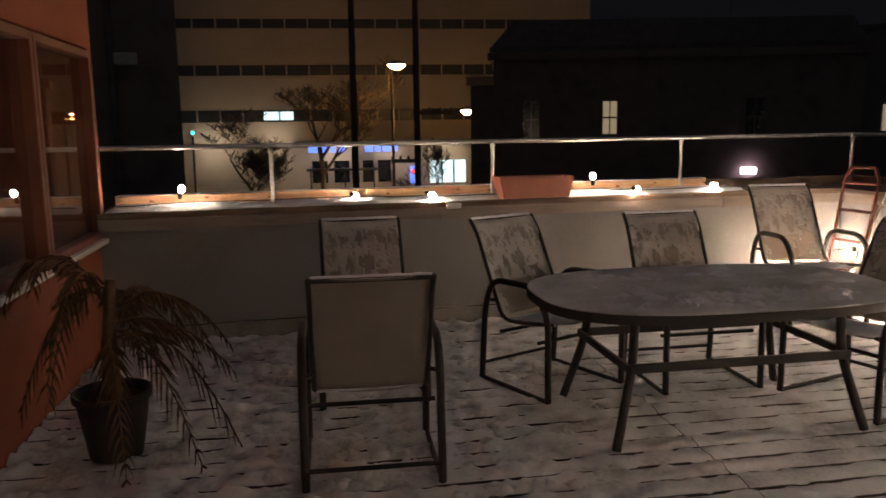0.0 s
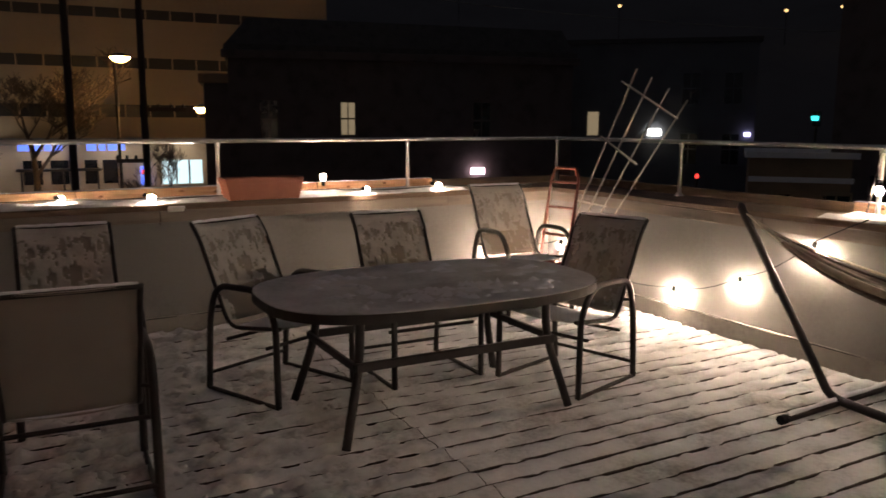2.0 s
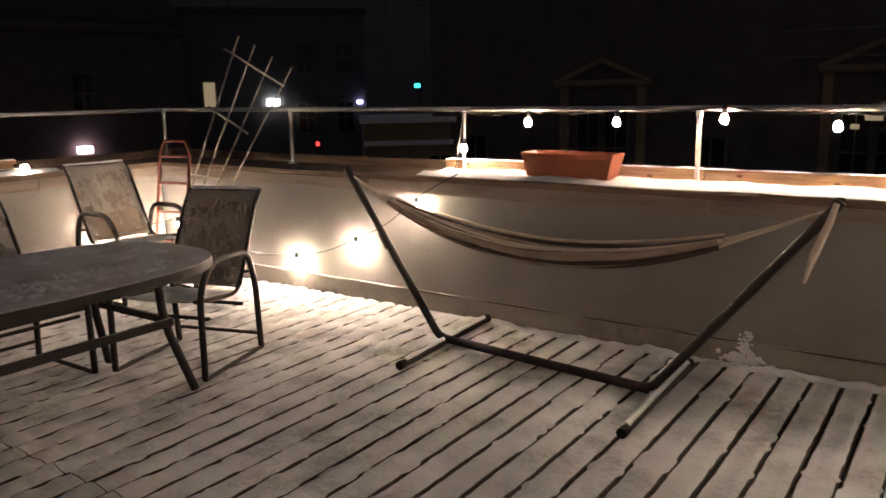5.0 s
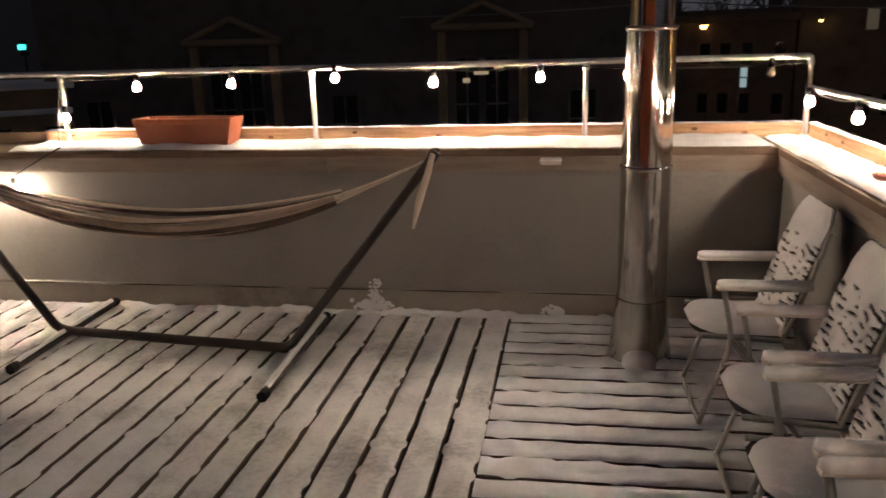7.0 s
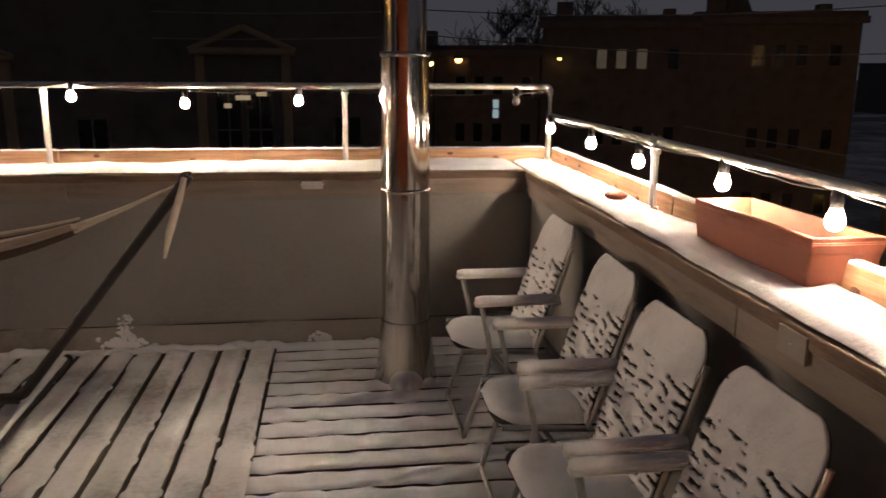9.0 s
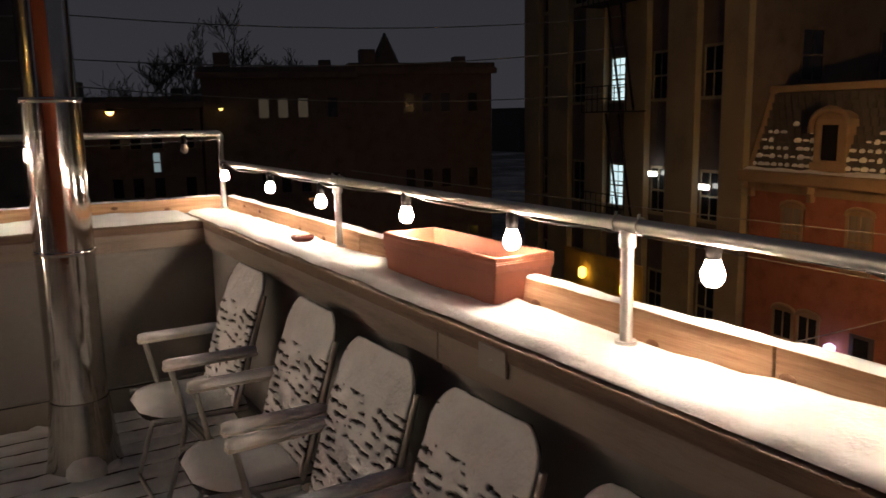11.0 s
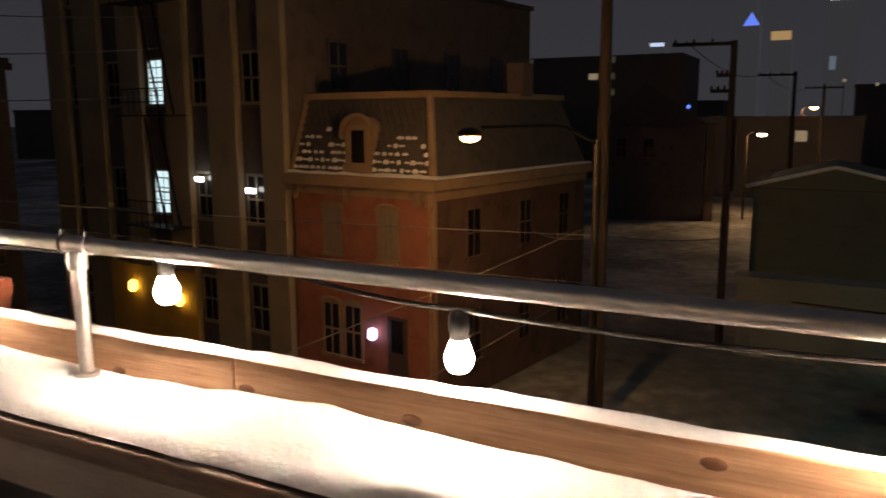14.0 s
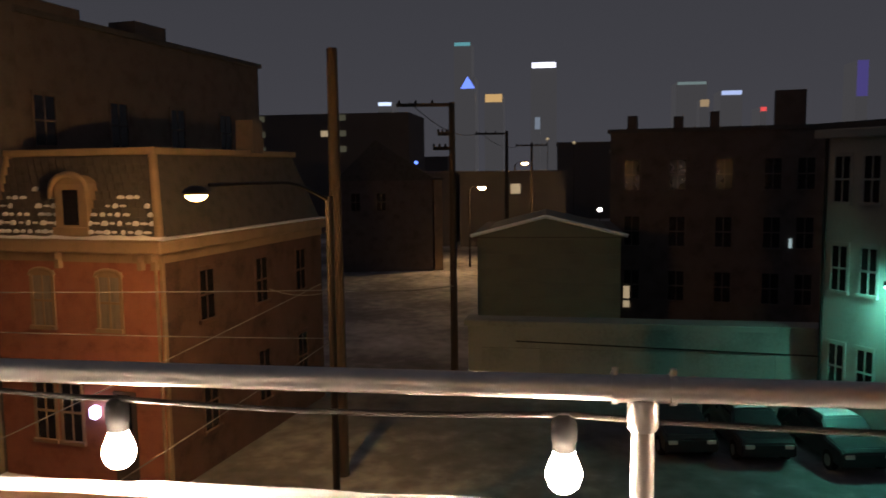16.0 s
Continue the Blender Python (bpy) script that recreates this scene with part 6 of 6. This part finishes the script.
part("signal_head", bx(-0.2, 0.2, -0.2, 0.2, 5.5, 6.5, bevel=0.03), RUBBER, signal)
part("lens", bx(-0.22, 0.30, -0.26, -0.21, 5.9, 6.2), LIT_CYAN, signal, "green lens")

# stands in for a car's tail light; the post is added to hold it
tail_light = thing("barrier_lamp", pose(-23.3, 18.7, -7.0), "red car tail light held up by an added post", "lamp")
part("post", tb([(0, 0, 0), (0, 0, 6.5)], 0.04, 6), BRONZE, tail_light)
part("lens", lathe(bmesh.new(), [(0.03, 6.5), (0.08, 6.54), (0.08, 6.62), (0.02, 6.68)], 8), LIT_RED, tail_light, "red glowing lens")

# ---- far city ----
rng = random.Random(9)
# emission near the sky's tone paints haze over the far shafts
FAR_HAZE = glow("haze_glow", (0.95, 0.92, 1.0), 0.0325)
FAR_HAZE.node_tree.nodes["Principled BSDF"].inputs["Base Color"].default_value = (0.01, 0.01, 0.01, 1)
FAR_DARK = material("far_roofs", (0.11, 0.10, 0.10), 0.9, vary=0.2, scale=0.05, fine=0.5, bump=0)
signs = [
    (606, 62.0, 97, 12, 2.5, glow("sign_teal", (0.25, 0.75, 0.85), 0.25)), (590, 56.5, 66, 10, 9, None), (608, 38.4, 56, 13, 6, glow("sign_amber", (1.0, 0.62, 0.25), 0.35)),
    (610, 0.4, 80, 18, 4, glow("sign_white", (0.80, 0.80, 1.0), 1.2)), (596, 121, 52.5, 10, 2.6, glow("sign_bluewhite", (0.6, 0.72, 1.0), 0.9)),
    (600, -107, 62.5, 20, 2, glow("sign_pale", (0.55, 0.75, 0.75), 0.16)), (595, -134, 54.5, 14, 3, glow("sign_blue", (0.5, 0.62, 1.0), 0.55)),
    (572, -214, 60, 7, 24, glow("sign_violet", (0.25, 0.2, 0.8), 0.14)), (588, -114, 47, 6, 5, glow("sign_buff", (1.0, 0.7, 0.4), 0.2)), (590, -155, 42, 4, 3, glow("sign_red", (1.0, 0.1, 0.1), 0.5)),
    (604, 5.0, 36, 4, 9, glow("sign_grey", (0.5, 0.6, 0.75), 0.2)),
]
for x, y, z, w, h, mat in signs:
    t = thing("skyscraper", pose(x, y, -8), "skyscraper with a lit crown, its shaft glowing as haze", "skyscraper", "city skyline")
    part("shaft", bx(0, 24, -w * 0.55, w * 0.55, 0, z + 8 + h * 0.5), FAR_HAZE, t)
    if mat is None:
        bm = bmesh.new()
        v = [bm.verts.new(p) for p in ((-0.5, -5.5, z + 4), (-0.5, 5.5, z + 4), (-0.5, 0, z + 13), (0.5, -5.5, z + 4), (0.5, 5.5, z + 4), (0.5, 0, z + 13))]
        for q in ((0, 2, 1), (3, 4, 5), (0, 1, 4, 3), (1, 2, 5, 4), (2, 0, 3, 5)):
            bm.faces.new([v[i] for i in q])
        part("lit_crown", bm, glow("sign_pyramid", (0.15, 0.25, 1.0), 0.9), t, "blue lit pyramid")
    else:
        part("lit_crown", bx(-1.0, -0.2, -w / 2, w / 2, z + 8 - h / 2, z + 8 + h / 2), mat, t, "lit crown")
for k in range(34):
    y = -190 + 12.0 * k + rng.uniform(-3, 3)
    d = rng.uniform(95, 190)
    h = 8.0 + rng.uniform(0.5, 5.5) + (d - 95) * 0.02
    t = thing("distant_house", pose(d, y, -8), "dark flat-roofed house in the distance", "house", "distant houses")
    part("wall", bx(0, 10, -6.5, 6.5, 0, h), FAR_DARK, t)
    part("roof", bx(-0.2, 10, -6.7, 6.7, h, h + 0.4), FAR_DARK, t)
    if k % 4 == 0:
        part("lit_window", bx(-0.12, -0.02, -1, 0.2, h - 2.4, h - 1.2), LIT_WARM, t, "lit window")
FAINT_WINDOW = glow("faint_window", (0.9, 0.85, 0.55), 0.035)
b = thing("office_slab", pose(118, 33, -8), "distant office slab with lit windows", "building")
part("wall", bx(0, 15, -16, 14, 0, 18.4), FAR_DARK, b)
for i in range(9):
    for j in range(3):
        if (i * 7 + j * 5) % 5 == 1 or (i, j) == (4, 1):
            part("lit_window", bx(-0.1, -0.02, -14 + 2.6 * i, -12.6 + 2.6 * i, 12.5 + 2.4 * j, 13.4 + 2.4 * j), FAINT_WINDOW if (i, j) != (4, 1) else LIT_WARM, b)
for x, y, z, mat in ((95, 12.0, 2.5, LIT_BLUE), (-44.5, -10.4, 1.3, LIT_CYAN), (118.8, -7.9, 5.4, LIT_WARM), (119, -4, 6.0, LIT_WARM), (90, -10, -3.2, LIT_WHITE), (88, -17, -2.0, LIT_WHITE)):
    t = thing("distant_lamp", pose(x, y, z), "small bright lamp on a distant post", "lamp", "distant lamps")
    k = 0.4 if mat is LIT_CYAN else 1.0
    part("lens", lathe(bmesh.new(), [(0.05 * k, -0.25 * k), (0.22 * k, -0.12 * k), (0.25 * k, 0.05 * k), (0.08 * k, 0.2 * k)], 8), mat, t)
    part("post", tb([(0.1, 0, -8 - z), (0.1, 0, -0.2)], 0.05, 6), BRONZE, t)
HILL_LAMP = glow("hill_lamp", (1.0, 0.62, 0.25), 1.5)
hill = bmesh.new()
n = 24
rows = [[hill.verts.new((300 * k * math.cos(a), 300 * k * math.sin(a), -8 + (0 if k < 1 else 78 if k < 1.3 else 100) * (0.94 + 0.06 * math.sin(7.1 * a)))) for a in [math.radians(85 + 85 * i / n) for i in range(n + 1)]] for k in (0.55, 1.1, 1.6)]
for a, c in zip(rows, rows[1:]):
    for i in range(n):
        hill.faces.new((a[i], a[i + 1], c[i + 1], c[i]))
whole("backdrop", hill, FAR_DARK, "dark wooded hillside behind the city", "hillside", kind="structure", smooth=True)
for x, y, z in ((-175, 239, 40.7), (-229, 190, 44), (-262, 142, 49.8), (-189, 229, 40.4), (-172, 241, 40)):
    t = thing("hillside_lamp", pose(x * 0.78, y * 0.78, z * 0.78 + 0.34), "small lamp on the dark hillside", "lamp", "hillside lamps")
    part("lens", lathe(bmesh.new(), [(0.1, -0.5), (0.5, -0.25), (0.5, 0.2), (0.1, 0.45)], 8), HILL_LAMP, t)
    part("post", tb([(0.3, -0.3, -9), (0.3, -0.3, -0.4)], 0.1, 6), BRONZE, t)

# ---- deck boards and their snow ----
panel(-1.395, -6.057, 1, 0, 41, 1.39, 1.0, lambda x, y: 0.05, SNOW)
panel(-1.40, -2.80, 0, 1, 39, 2.79, 2.0, trodden, DECK_SNOW)
panel(-1.40, -6.04, 0, 1, 39, 3.235, 3.0, trodden, SLUSH)
